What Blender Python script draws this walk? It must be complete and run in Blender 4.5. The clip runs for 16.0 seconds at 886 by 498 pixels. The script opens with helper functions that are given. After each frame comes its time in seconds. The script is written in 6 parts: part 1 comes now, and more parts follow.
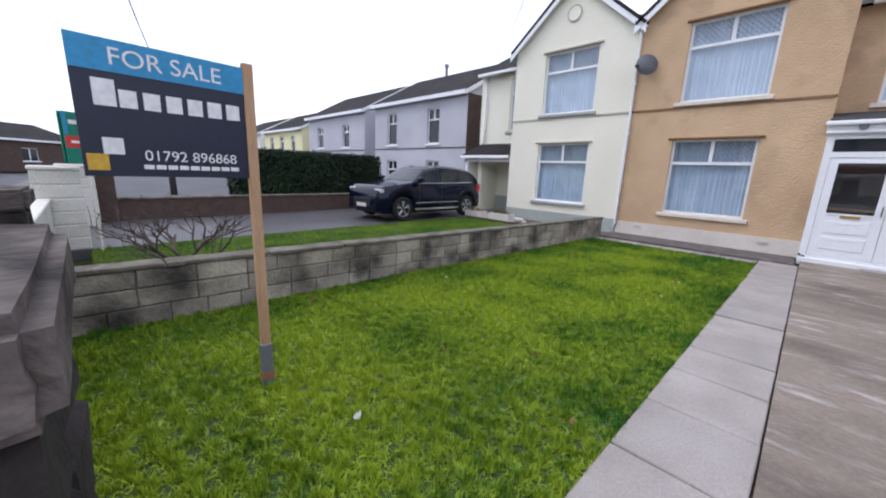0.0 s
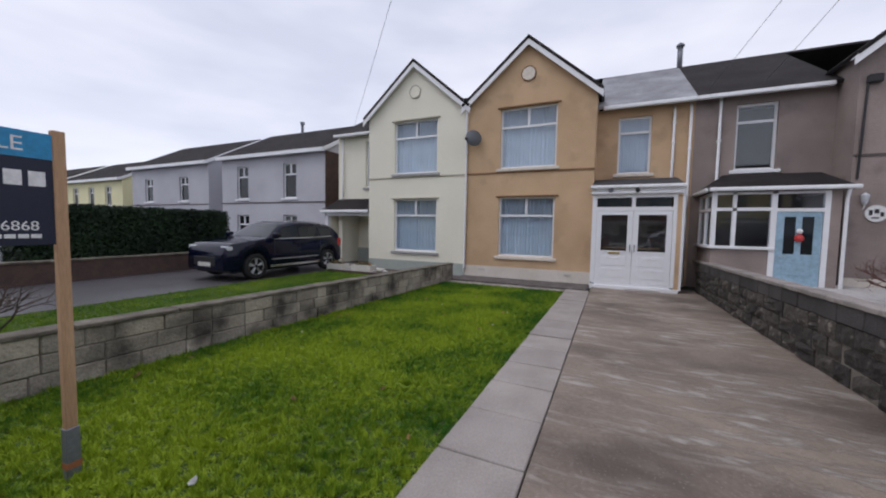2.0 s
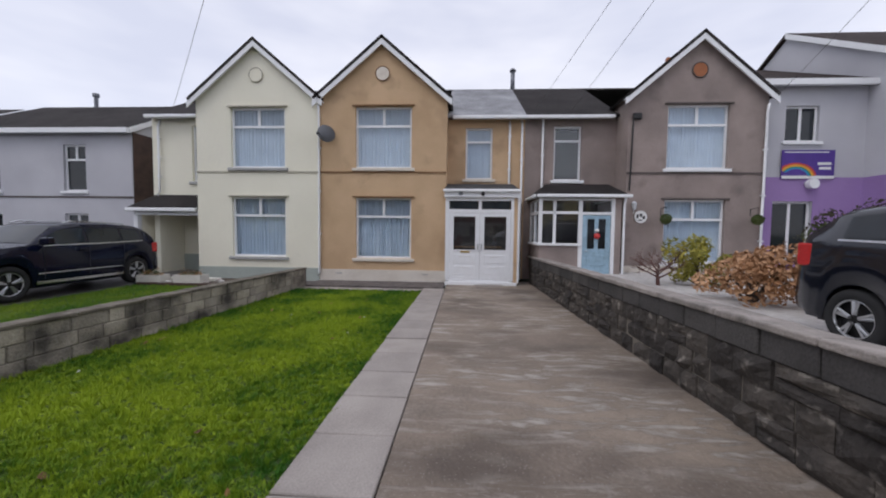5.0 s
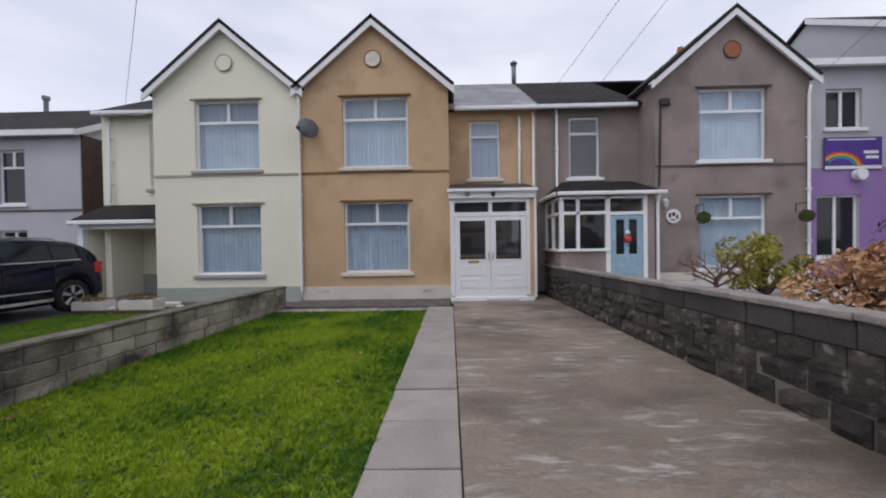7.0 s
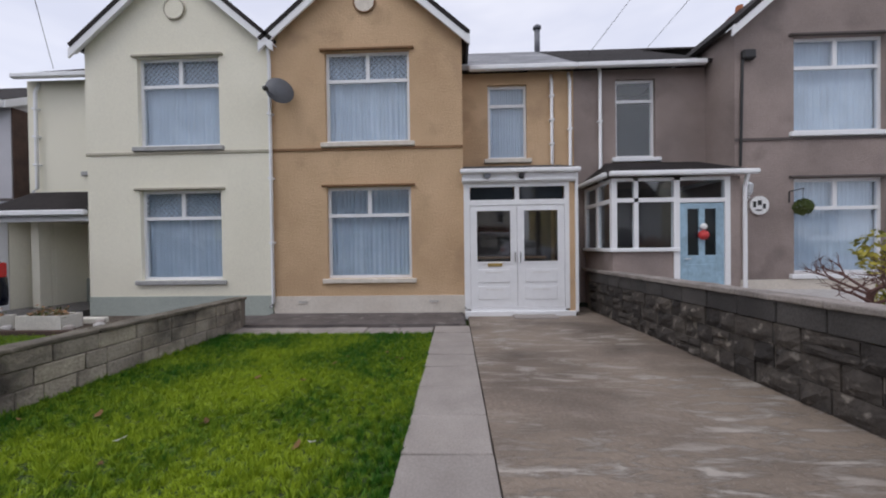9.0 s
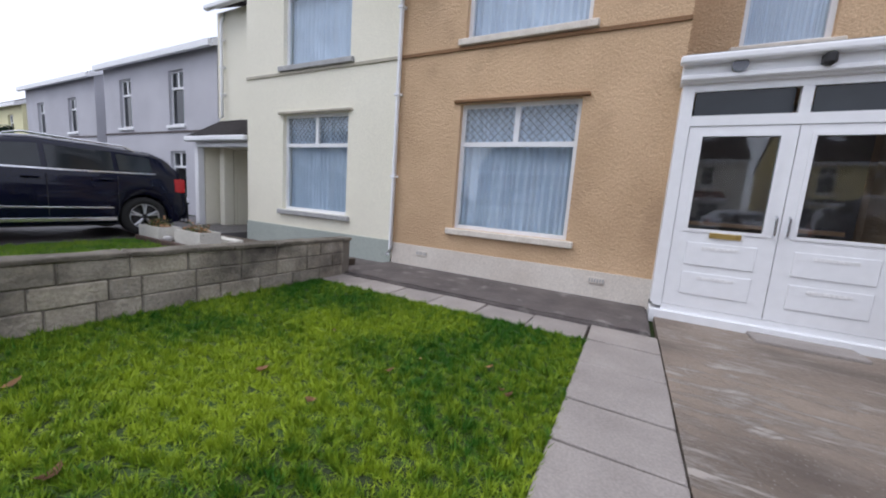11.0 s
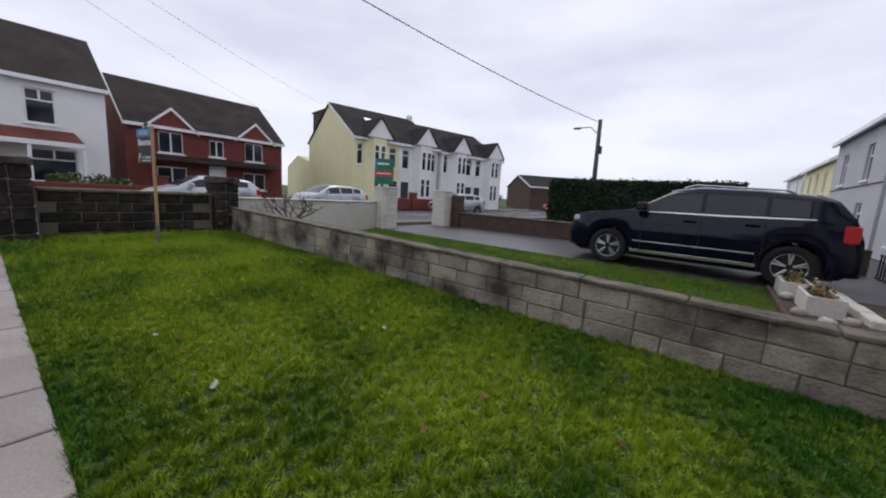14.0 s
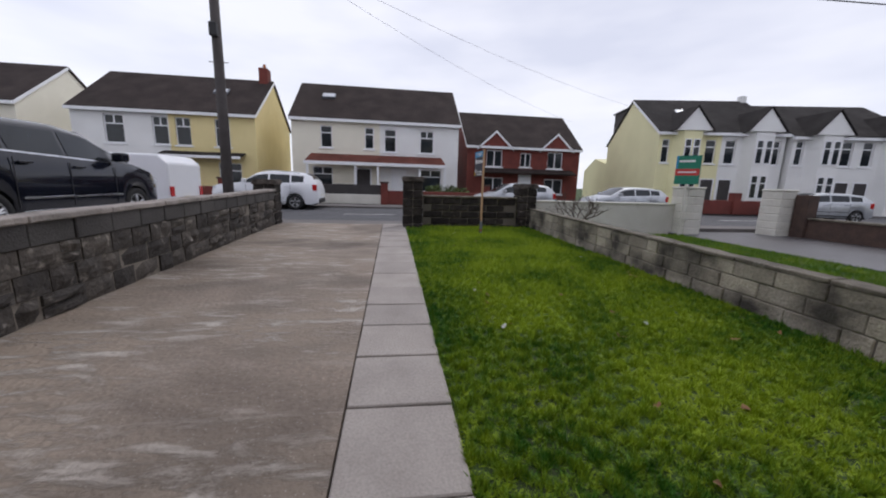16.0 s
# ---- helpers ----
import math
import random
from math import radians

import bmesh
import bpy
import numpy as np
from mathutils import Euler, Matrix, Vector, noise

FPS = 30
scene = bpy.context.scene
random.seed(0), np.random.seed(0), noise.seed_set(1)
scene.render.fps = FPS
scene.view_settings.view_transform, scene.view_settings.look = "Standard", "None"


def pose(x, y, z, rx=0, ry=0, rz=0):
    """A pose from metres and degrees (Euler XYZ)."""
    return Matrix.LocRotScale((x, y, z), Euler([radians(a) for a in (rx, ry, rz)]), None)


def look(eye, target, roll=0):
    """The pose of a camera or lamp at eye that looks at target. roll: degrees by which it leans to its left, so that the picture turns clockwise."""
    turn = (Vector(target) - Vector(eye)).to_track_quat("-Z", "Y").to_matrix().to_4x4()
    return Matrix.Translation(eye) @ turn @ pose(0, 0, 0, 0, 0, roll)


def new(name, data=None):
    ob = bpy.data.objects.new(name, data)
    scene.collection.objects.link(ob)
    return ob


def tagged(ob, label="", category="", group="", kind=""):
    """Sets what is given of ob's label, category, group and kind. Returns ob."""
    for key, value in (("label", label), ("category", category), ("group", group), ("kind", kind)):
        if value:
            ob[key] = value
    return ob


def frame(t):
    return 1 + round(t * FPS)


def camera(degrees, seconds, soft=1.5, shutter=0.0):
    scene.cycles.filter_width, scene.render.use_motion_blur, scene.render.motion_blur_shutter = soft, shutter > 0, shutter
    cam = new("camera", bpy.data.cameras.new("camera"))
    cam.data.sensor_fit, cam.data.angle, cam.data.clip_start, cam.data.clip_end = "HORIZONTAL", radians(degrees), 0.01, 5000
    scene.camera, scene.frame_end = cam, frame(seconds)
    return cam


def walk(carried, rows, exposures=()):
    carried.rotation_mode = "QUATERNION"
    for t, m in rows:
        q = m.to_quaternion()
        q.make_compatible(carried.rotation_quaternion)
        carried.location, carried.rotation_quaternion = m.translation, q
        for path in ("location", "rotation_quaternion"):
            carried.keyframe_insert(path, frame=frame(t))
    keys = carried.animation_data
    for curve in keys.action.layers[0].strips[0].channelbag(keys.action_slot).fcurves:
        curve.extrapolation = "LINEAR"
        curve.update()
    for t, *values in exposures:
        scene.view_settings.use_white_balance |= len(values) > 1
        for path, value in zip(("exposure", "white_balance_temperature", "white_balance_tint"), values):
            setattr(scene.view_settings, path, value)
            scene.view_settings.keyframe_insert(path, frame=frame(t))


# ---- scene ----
cam = camera(102.1, 16.0, 2.0)
PATH = [
    (0, (0.275, 0.848, 1.56), (1.652, 2.236, 1.138), 2.3),
    (0.5, (0.161, 0.688, 1.568), (1.695, 1.947, 1.315), 1.2),
    (1, (0.088, 0.53, 1.569), (1.7, 1.695, 1.357), 1.0),
    (1.5, (0.072, 0.431, 1.592), (1.786, 1.453, 1.471), 0.5),
    (2, (0.056, 0.383, 1.611), (1.869, 1.22, 1.49), 1.0),
    (2.5, (0.093, 0.365, 1.597), (1.977, 1.02, 1.458), 1.0),
    (3, (0.101, 0.322, 1.604), (2.048, 0.758, 1.46), 0.8),
    (3.5, (0.062, 0.283, 1.63), (2.042, 0.53, 1.492), 1.0),
    (4, (0.068, 0.269, 1.645), (2.058, 0.415, 1.504), 0.7),
    (4.2, (0.072, 0.238, 1.649), (2.063, 0.374, 1.521), 0.5),
    (6.3, (1.309, 0.634, 1.488), (3.307, 0.674, 1.406), 0.2),
    (6.5, (1.485, 0.686, 1.486), (3.482, 0.691, 1.382), -0.7),
    (7, (1.939, 0.846, 1.447), (3.938, 0.888, 1.419), -0.9),
    (7.5, (2.477, 0.933, 1.475), (4.476, 0.985, 1.46), -0.8),
    (8, (3.004, 1.026, 1.468), (5.004, 1.039, 1.409), -0.9),
    (8.2, (3.217, 1.068, 1.452), (5.216, 1.068, 1.389), -1.2),
    (10.3, (5.761, 0.957, 1.318), (7.705, 1.4, 1.161), 0.6),
    (10.5, (5.958, 1.07, 1.31), (7.868, 1.611, 1.065), 0.4),
    (11, (6.48, 1.174, 1.165), (8.239, 2.083, 0.884), 4.1),
    (11.5, (7.061, 1.129, 1.187), (8.5, 2.475, 0.844), 1.1),
    (12, (7.558, 1.201, 1.207), (8.667, 2.819, 0.818), 0.6),
    (12.5, (8.016, 1.242, 1.23), (8.606, 3.108, 0.816), 5.9),
    (13, (8.324, 1.333, 1.218), (8.474, 3.297, 0.875), 5.6),
    (13.5, (8.592, 1.325, 1.214), (7.917, 3.176, 0.87), 3.8),
    (14, (8.91, 1.251, 1.263), (7.715, 2.826, 0.961), 3.6),
    (14.5, (9.134, 1.17, 1.285), (7.678, 2.48, 0.876), 2.7),
    (15, (9.328, 1.12, 1.262), (7.609, 2.079, 0.91), 2.4),
    (15.5, (9.513, 1.044, 1.287), (7.651, 1.647, 0.875), 2.1),
    (16, (9.543, 1.057, 1.265), (7.595, 1.338, 0.908), 1.7),
]
walk(cam, [(t, look(eye, target, roll)) for t, eye, target, roll in PATH],
     exposures=[(0.0, 0.8, 6000, 12), (0.25, 0.25, 6000, 14), (0.5, -0.1, 6000, 16), (1.0, -0.05, 6000, 16), (2.0, 0.12, 6300, 12), (3.0, 0.2, 6350, 11), (8.2, 0.15, 6400, 11), (10.5, 0.55, 6250, 11), (11.0, 0.65, 6150, 11), (11.6, 0.15, 6100, 11), (12.5, 0.08, 6200, 11), (13.5, 0.2, 6350, 11), (14.5, 0.12, 6400, 11), (16.0, 0.2, 6400, 11)])

# ---- sky and sun: a bright overcast ----
world = bpy.data.worlds.new("overcast")
scene.world = world
world.use_nodes = True
wn, wl = world.node_tree.nodes, world.node_tree.links
wn.clear()
w_out, w_bg = wn.new("ShaderNodeOutputWorld"), wn.new("ShaderNodeBackground")
w_sky, w_mix = wn.new("ShaderNodeTexSky"), wn.new("ShaderNodeMixRGB")
w_sky.sky_type, w_sky.sun_disc = "NISHITA", False
w_sky.sun_elevation, w_sky.sun_rotation = radians(40), radians(200)
w_co, w_map, w_noise, w_ramp = wn.new("ShaderNodeTexCoord"), wn.new("ShaderNodeMapping"), wn.new("ShaderNodeTexNoise"), wn.new("ShaderNodeValToRGB")
w_map.inputs["Scale"].default_value = (1.2, 1.2, 4.0)
w_noise.inputs["Scale"].default_value, w_noise.inputs["Detail"].default_value = 1.6, 4
w_ramp.color_ramp.elements[0].position, w_ramp.color_ramp.elements[0].color = 0.35, (5.6, 5.75, 6.7, 1)
w_ramp.color_ramp.elements[1].position, w_ramp.color_ramp.elements[1].color = 0.62, (7.3, 7.3, 7.9, 1)
wl.new(w_co.outputs["Generated"], w_map.inputs["Vector"])
wl.new(w_map.outputs[0], w_noise.inputs["Vector"])
wl.new(w_noise.outputs["Fac"], w_ramp.inputs["Fac"])
w_mix.inputs["Fac"].default_value = 0.9
wl.new(w_sky.outputs[0], w_mix.inputs[1])
wl.new(w_ramp.outputs[0], w_mix.inputs[2])
wl.new(w_mix.outputs[0], w_bg.inputs["Color"])
w_bg.inputs["Strength"].default_value = 0.12
wl.new(w_bg.outputs[0], w_out.inputs["Surface"])

sun = new("sun", bpy.data.lights.new("sun", "SUN"))
sun.data.energy, sun.data.angle, sun.data.color = 0.7, radians(25), (1.0, 0.96, 0.92)
sun.matrix_world = look((-20, 20, 40), (0, 0, 0))


# ---- materials ----
def mat(name, base, rough=0.7, metal=0.0, alt=None, scale=3.0, amount=0.5, fine=40.0, bump=0.0, bump_scale=None, vary=0.0, stretch=(1, 1, 1), emit=0.0, coat=0.0, spec=0.5, dirt=None, grain=0.35):
    """A painted, rendered or stony surface: two scales of colour variation, fine relief and per-piece variation."""
    m = bpy.data.materials.new(name)
    m.use_nodes = True
    n, l = m.node_tree.nodes, m.node_tree.links
    p = n["Principled BSDF"]
    p.inputs["Roughness"].default_value, p.inputs["Metallic"].default_value = rough, metal
    p.inputs["Specular IOR Level"].default_value = spec
    p.inputs["Coat Weight"].default_value = coat
    co, mp = n.new("ShaderNodeTexCoord"), n.new("ShaderNodeMapping")
    mp.inputs["Scale"].default_value = stretch
    geo = n.new("ShaderNodeNewGeometry")
    l.new(geo.outputs["Position"], mp.inputs["Vector"])
    alt = alt or tuple(0.8 * c for c in base)

    def noise_tex(s, d=6):
        t = n.new("ShaderNodeTexNoise")
        t.inputs["Scale"].default_value, t.inputs["Detail"].default_value = s, d
        l.new(mp.outputs[0], t.inputs["Vector"])
        return t

    def ramp(src, a, b, c0=(0, 0, 0, 1), c1=(1, 1, 1, 1)):
        r = n.new("ShaderNodeValToRGB")
        r.color_ramp.elements[0].position, r.color_ramp.elements[1].position = a, b
        r.color_ramp.elements[0].color, r.color_ramp.elements[1].color = c0, c1
        l.new(src, r.inputs["Fac"])
        return r

    def mix(fac, a, b, kind="MIX"):
        x = n.new("ShaderNodeMixRGB")
        x.blend_type = kind
        for sock, val in ((x.inputs["Fac"], fac), (x.inputs[1], a), (x.inputs[2], b)):
            if isinstance(val, (int, float)):
                sock.default_value = val
            elif isinstance(val, tuple):
                sock.default_value = (*val, 1)
            else:
                l.new(val, sock)
        return x.outputs[0]

    big = noise_tex(scale)
    col = mix(ramp(big.outputs["Fac"], 0.5 - 0.25 * amount - 0.05, 0.5 + 0.2).outputs[0], alt, base)
    small = noise_tex(fine, 3)
    col = mix(grain, col, ramp(small.outputs["Fac"], 0.3, 0.7, (0.6, 0.6, 0.6, 1), (1.25, 1.25, 1.25, 1)).outputs[0], "MULTIPLY")
    if dirt:
        col = mix(ramp(noise_tex(dirt[1], 8).outputs["Fac"], dirt[2] - 0.04, dirt[2] + 0.16).outputs[0], col, dirt[0])
    if vary:
        info = n.new("ShaderNodeObjectInfo")
        col = mix(1.0, col, ramp(info.outputs["Random"], 0, 1, (1 - vary, 1 - vary, 1 - vary * 0.95, 1), (1 + vary, 1 + vary, 1 + vary * 0.9, 1)).outputs[0], "MULTIPLY")
    l.new(col, p.inputs["Base Color"])
    if bump:
        b = n.new("ShaderNodeBump")
        b.inputs["Strength"].default_value, b.inputs["Distance"].default_value = min(1, bump), 0.02
        l.new(noise_tex(bump_scale or fine, 4).outputs["Fac"], b.inputs["Height"])
        l.new(b.outputs[0], p.inputs["Normal"])
    return m


def glass_mat(name, tint=(0.9, 0.93, 0.95)):
    m = bpy.data.materials.new(name)
    m.use_nodes = True
    n, l = m.node_tree.nodes, m.node_tree.links
    n.remove(n["Principled BSDF"])
    fr, gl, tr, mx = n.new("ShaderNodeLayerWeight"), n.new("ShaderNodeBsdfGlossy"), n.new("ShaderNodeBsdfTransparent"), n.new("ShaderNodeMixShader")
    pw, sc = n.new("ShaderNodeMath"), n.new("ShaderNodeMath")
    pw.operation, sc.operation = "POWER", "MULTIPLY_ADD"
    pw.inputs[1].default_value, sc.inputs[1].default_value, sc.inputs[2].default_value = 5.0, 0.9, 0.07
    fr.inputs["Blend"].default_value = 0.5
    l.new(fr.outputs["Facing"], pw.inputs[0]), l.new(pw.outputs[0], sc.inputs[0])
    gl.inputs["Roughness"].default_value = 0.03
    tr.inputs["Color"].default_value = (*tint, 1)
    l.new(sc.outputs[0], mx.inputs[0]), l.new(tr.outputs[0], mx.inputs[1]), l.new(gl.outputs[0], mx.inputs[2])
    l.new(mx.outputs[0], n["Material Output"].inputs["Surface"])
    return m


def roof_mat(name, base, rows=4.5):
    m = mat(name, base, 0.85, alt=tuple(0.55 * c for c in base), scale=0.9, fine=9, bump=0)
    n, l = m.node_tree.nodes, m.node_tree.links
    co, mp, wv, bp = n.new("ShaderNodeTexCoord"), n.new("ShaderNodeMapping"), n.new("ShaderNodeTexBrick"), n.new("ShaderNodeBump")
    mp.inputs["Rotation"].default_value = (0, 0, 0)
    l.new(co.outputs["UV"], mp.inputs["Vector"])
    l.new(mp.outputs[0], wv.inputs["Vector"])
    wv.inputs["Scale"].default_value = rows
    wv.inputs["Mortar Size"].default_value = 0.03
    bp.inputs["Strength"].default_value, bp.inputs["Distance"].default_value = 0.9, 0.03
    bp.invert = True
    l.new(wv.outputs["Fac"], bp.inputs["Height"])
    l.new(bp.outputs[0], n["Principled BSDF"].inputs["Normal"])
    n["Principled BSDF"].inputs["Specular IOR Level"].default_value = 0.15
    return m


def drive_mat(name):
    """Old tamped concrete: brown patches, pale scoured streaks across the drive, stone specks and fine cracks."""
    m = mat(name, (0.25, 0.20, 0.16), 0.8, alt=(0.12, 0.095, 0.078), scale=0.75, amount=1.0, fine=30, grain=0.5)
    n, l = m.node_tree.nodes, m.node_tree.links
    p = n["Principled BSDF"]
    col = p.inputs["Base Color"].links[0].from_socket
    co = n.new("ShaderNodeTexCoord")

    def tex(kind, scale, stretch, **vals):
        mp, t = n.new("ShaderNodeMapping"), n.new(kind)
        mp.inputs["Scale"].default_value = stretch
        l.new(co.outputs["Object"], mp.inputs["Vector"]), l.new(mp.outputs[0], t.inputs["Vector"])
        t.inputs["Scale"].default_value = scale
        for k, v in vals.items():
            t.inputs[k].default_value = v
        return t

    def ramp(src, a, b):
        q = n.new("ShaderNodeMapRange")
        q.inputs["From Min"].default_value, q.inputs["From Max"].default_value = a, b
        l.new(src, q.inputs["Value"])
        return q.outputs[0]

    def times(a, b):
        q = n.new("ShaderNodeMath")
        q.operation = "MULTIPLY"
        l.new(a, q.inputs[0])
        if isinstance(b, float):
            q.inputs[1].default_value = b
        else:
            l.new(b, q.inputs[1])
        return q.outputs[0]

    def over(fac, c):
        q = n.new("ShaderNodeMixRGB")
        l.new(fac, q.inputs[0]), l.new(col, q.inputs[1])
        q.inputs[2].default_value = (*c, 1)
        return q.outputs[0]

    streak = ramp(tex("ShaderNodeTexNoise", 1.0, (7.5, 1.9, 1), Detail=9.0, Roughness=0.74, Distortion=0.5).outputs["Fac"], 0.49, 0.59)
    patch = ramp(tex("ShaderNodeTexNoise", 0.8, (1.1, 0.6, 1), Detail=3.0).outputs["Fac"], 0.40, 0.56)
    damp = ramp(tex("ShaderNodeTexNoise", 0.55, (1.2, 0.9, 1), Detail=5.0, Distortion=0.8).outputs["Fac"], 0.50, 0.66)
    worn = times(streak, patch)
    col = over(times(damp, 0.75), (0.075, 0.058, 0.047))
    col = over(times(patch, 0.4), (0.36, 0.29, 0.225))
    col = over(times(worn, 0.62), (0.50, 0.46, 0.42))
    spots = tex("ShaderNodeTexVoronoi", 34.0, (1, 1, 1))
    col = over(times(ramp(spots.outputs["Distance"], 0.20, 0.08), 0.5), (0.42, 0.39, 0.36))
    l.new(col, p.inputs["Base Color"])
    hgt = n.new("ShaderNodeMath")
    hgt.operation = "ADD"
    l.new(times(worn, 0.6), hgt.inputs[0]), l.new(tex("ShaderNodeTexNoise", 26.0, (1, 1, 1), Detail=5.0).outputs["Fac"], hgt.inputs[1])
    b = n.new("ShaderNodeBump")
    b.inputs["Strength"].default_value, b.inputs["Distance"].default_value = 0.8, 0.02
    l.new(hgt.outputs[0], b.inputs["Height"]), l.new(b.outputs[0], p.inputs["Normal"])
    return m


def leaf_mat(name, a, b, rough=0.6, moss=False):
    """Leaves and blades: colour varies from piece to piece of the joined mesh."""
    m = bpy.data.materials.new(name)
    m.use_nodes = True
    n, l = m.node_tree.nodes, m.node_tree.links
    g, r, p = n.new("ShaderNodeNewGeometry"), n.new("ShaderNodeValToRGB"), n["Principled BSDF"]
    r.color_ramp.elements[0].color, r.color_ramp.elements[1].color = (*a, 1), (*b, 1)
    co, t, x = n.new("ShaderNodeTexCoord"), n.new("ShaderNodeTexNoise"), n.new("ShaderNodeMath")
    t.inputs["Scale"].default_value, t.inputs["Detail"].default_value = 1.1, 5
    l.new(co.outputs["Object"], t.inputs["Vector"])
    x.operation = "MULTIPLY_ADD"
    x.inputs[1].default_value = 0.35
    s = n.new("ShaderNodeMath")
    s.operation = "MULTIPLY_ADD"
    s.inputs[1].default_value, s.inputs[2].default_value = 2.6, -1.0
    t2, ad = n.new("ShaderNodeTexNoise"), n.new("ShaderNodeMath")
    t2.inputs["Scale"].default_value, t2.inputs["Detail"].default_value = (13.0 if moss else 7.0), 3
    l.new(co.outputs["Object"], t2.inputs["Vector"])
    ad.operation = "MULTIPLY_ADD"
    ad.inputs[1].default_value = 0.75 if moss else 0.4
    ad2 = n.new("ShaderNodeMath")
    ad2.operation = "ADD"
    ad2.inputs[1].default_value = -0.375 if moss else -0.2
    l.new(t2.outputs["Fac"], ad.inputs[0]), l.new(t.outputs["Fac"], ad.inputs[2])
    l.new(ad.outputs[0], ad2.inputs[0]), l.new(ad2.outputs[0], s.inputs[0])
    l.new(g.outputs["Random Per Island"], x.inputs[0]), l.new(s.outputs[0], x.inputs[2])
    fac = x.outputs[0]
    if moss:
        # yellow moss thrives in the open middle of the lawn, lush grass along its borders
        sep, dx, dy = n.new("ShaderNodeSeparateXYZ"), n.new("ShaderNodeMapRange"), n.new("ShaderNodeMapRange")
        sub = n.new("ShaderNodeMath")
        ab, m1, m2 = n.new("ShaderNodeMath"), n.new("ShaderNodeMath"), n.new("ShaderNodeMath")
        sub.operation, ab.operation, m1.operation, m2.operation = "SUBTRACT", "ABSOLUTE", "ADD", "ADD"
        l.new(co.outputs["Object"], sep.inputs[0])
        l.new(sep.outputs["Y"], sub.inputs[0])
        sub.inputs[1].default_value = 3.1
        l.new(sub.outputs[0], ab.inputs[0]), l.new(ab.outputs[0], dy.inputs["Value"]), l.new(sep.outputs["X"], dx.inputs["Value"])
        for node, vals in ((dx, (6.6, 9.8, 0.15, -0.22)), (dy, (0.6, 1.75, 0.20, -0.28))):
            for key, val in zip(("From Min", "From Max", "To Min", "To Max"), vals):
                node.inputs[key].default_value = val
        l.new(dx.outputs[0], m1.inputs[0]), l.new(dy.outputs[0], m1.inputs[1])
        l.new(fac, m2.inputs[0]), l.new(m1.outputs[0], m2.inputs[1])
        fac = m2.outputs[0]
    l.new(fac, r.inputs["Fac"])
    l.new(r.outputs[0], p.inputs["Base Color"])
    p.inputs["Roughness"].default_value = rough
    p.inputs["Specular IOR Level"].default_value = 0.25
    return m


TAN = mat("tan_pebbledash", (0.66, 0.465, 0.29), 0.95, alt=(0.53, 0.365, 0.22), scale=0.9, dirt=((0.42, 0.29, 0.18), 1.3, 0.60), fine=60, bump=1.0, bump_scale=34)
CREAM = mat("cream_render", (0.86, 0.83, 0.70), 0.9, alt=(0.81, 0.78, 0.65), scale=0.6, fine=90, bump=0.35, bump_scale=70)
GREYR = mat("grey_brown_pebbledash", (0.37, 0.30, 0.275), 0.95, alt=(0.25, 0.205, 0.19), scale=0.9, fine=70, bump=0.8, bump_scale=45, dirt=((0.19, 0.155, 0.145), 1.2, 0.60))
PALE = mat("pale_grey_render", (0.55, 0.55, 0.59), 0.9, alt=(0.47, 0.47, 0.51), scale=0.7, fine=60, bump=0.5, bump_scale=45)
LILAC = mat("lilac_render", (0.34, 0.22, 0.47), 0.85, alt=(0.30, 0.19, 0.42), scale=0.8, fine=80, bump=0.2)
WHITEW = mat("white_render", (0.86, 0.86, 0.85), 0.9, alt=(0.78, 0.78, 0.77), scale=0.7, fine=60, bump=0.3)
CREAMW = mat("ivory_render", (0.84, 0.80, 0.68), 0.9, alt=(0.77, 0.73, 0.61), scale=0.7, fine=60, bump=0.3)
YELLOWW = mat("yellow_render", (0.82, 0.69, 0.36), 0.9, alt=(0.74, 0.62, 0.31), scale=0.7, fine=60, bump=0.3)
LEMONW = mat("lemon_render", (0.84, 0.80, 0.50), 0.9, alt=(0.78, 0.74, 0.45), scale=0.7, fine=60, bump=0.3)
REDB = mat("red_brick", (0.19, 0.045, 0.034), 0.9, alt=(0.13, 0.034, 0.027), scale=1.5, fine=30, bump=0.5, bump_scale=14)
BROWNB = mat("brown_brick", (0.10, 0.062, 0.048), 0.9, alt=(0.065, 0.042, 0.036), scale=4, fine=20, bump=0.6, bump_scale=12)
PLINTH = mat("white_plinth_paint", (0.70, 0.65, 0.58), 0.8, alt=(0.62, 0.56, 0.49), scale=1.5, fine=50, bump=0.2)
SAGE = mat("sage_plinth_paint", (0.40, 0.44, 0.40), 0.8, alt=(0.35, 0.39, 0.36), scale=1.5, fine=50, bump=0.2)
TANTRIM = mat("tan_band_paint", (0.27, 0.15, 0.075), 0.9, fine=50, bump=0.4)
CREAMTRIM = mat("cream_band_paint", (0.50, 0.46, 0.37), 0.9, fine=50, bump=0.2)
GREYTRIM = mat("grey_band_paint", (0.12, 0.10, 0.095), 0.9, fine=50, bump=0.3)
UPVC = mat("white_upvc", (0.83, 0.84, 0.86), 0.35, grain=0.06, alt=(0.80, 0.81, 0.83), scale=2, fine=8)
SILLP = mat("painted_sill", (0.74, 0.68, 0.60), 0.7, alt=(0.64, 0.58, 0.50), scale=6, fine=40, bump=0.15)
SILLG = mat("grey_sill", (0.42, 0.42, 0.42), 0.8, scale=6, fine=40, bump=0.15)
DOORBLUE = mat("pale_blue_door_paint", (0.34, 0.50, 0.62), 0.4, scale=3, fine=12)
GLASS = glass_mat("window_glass")
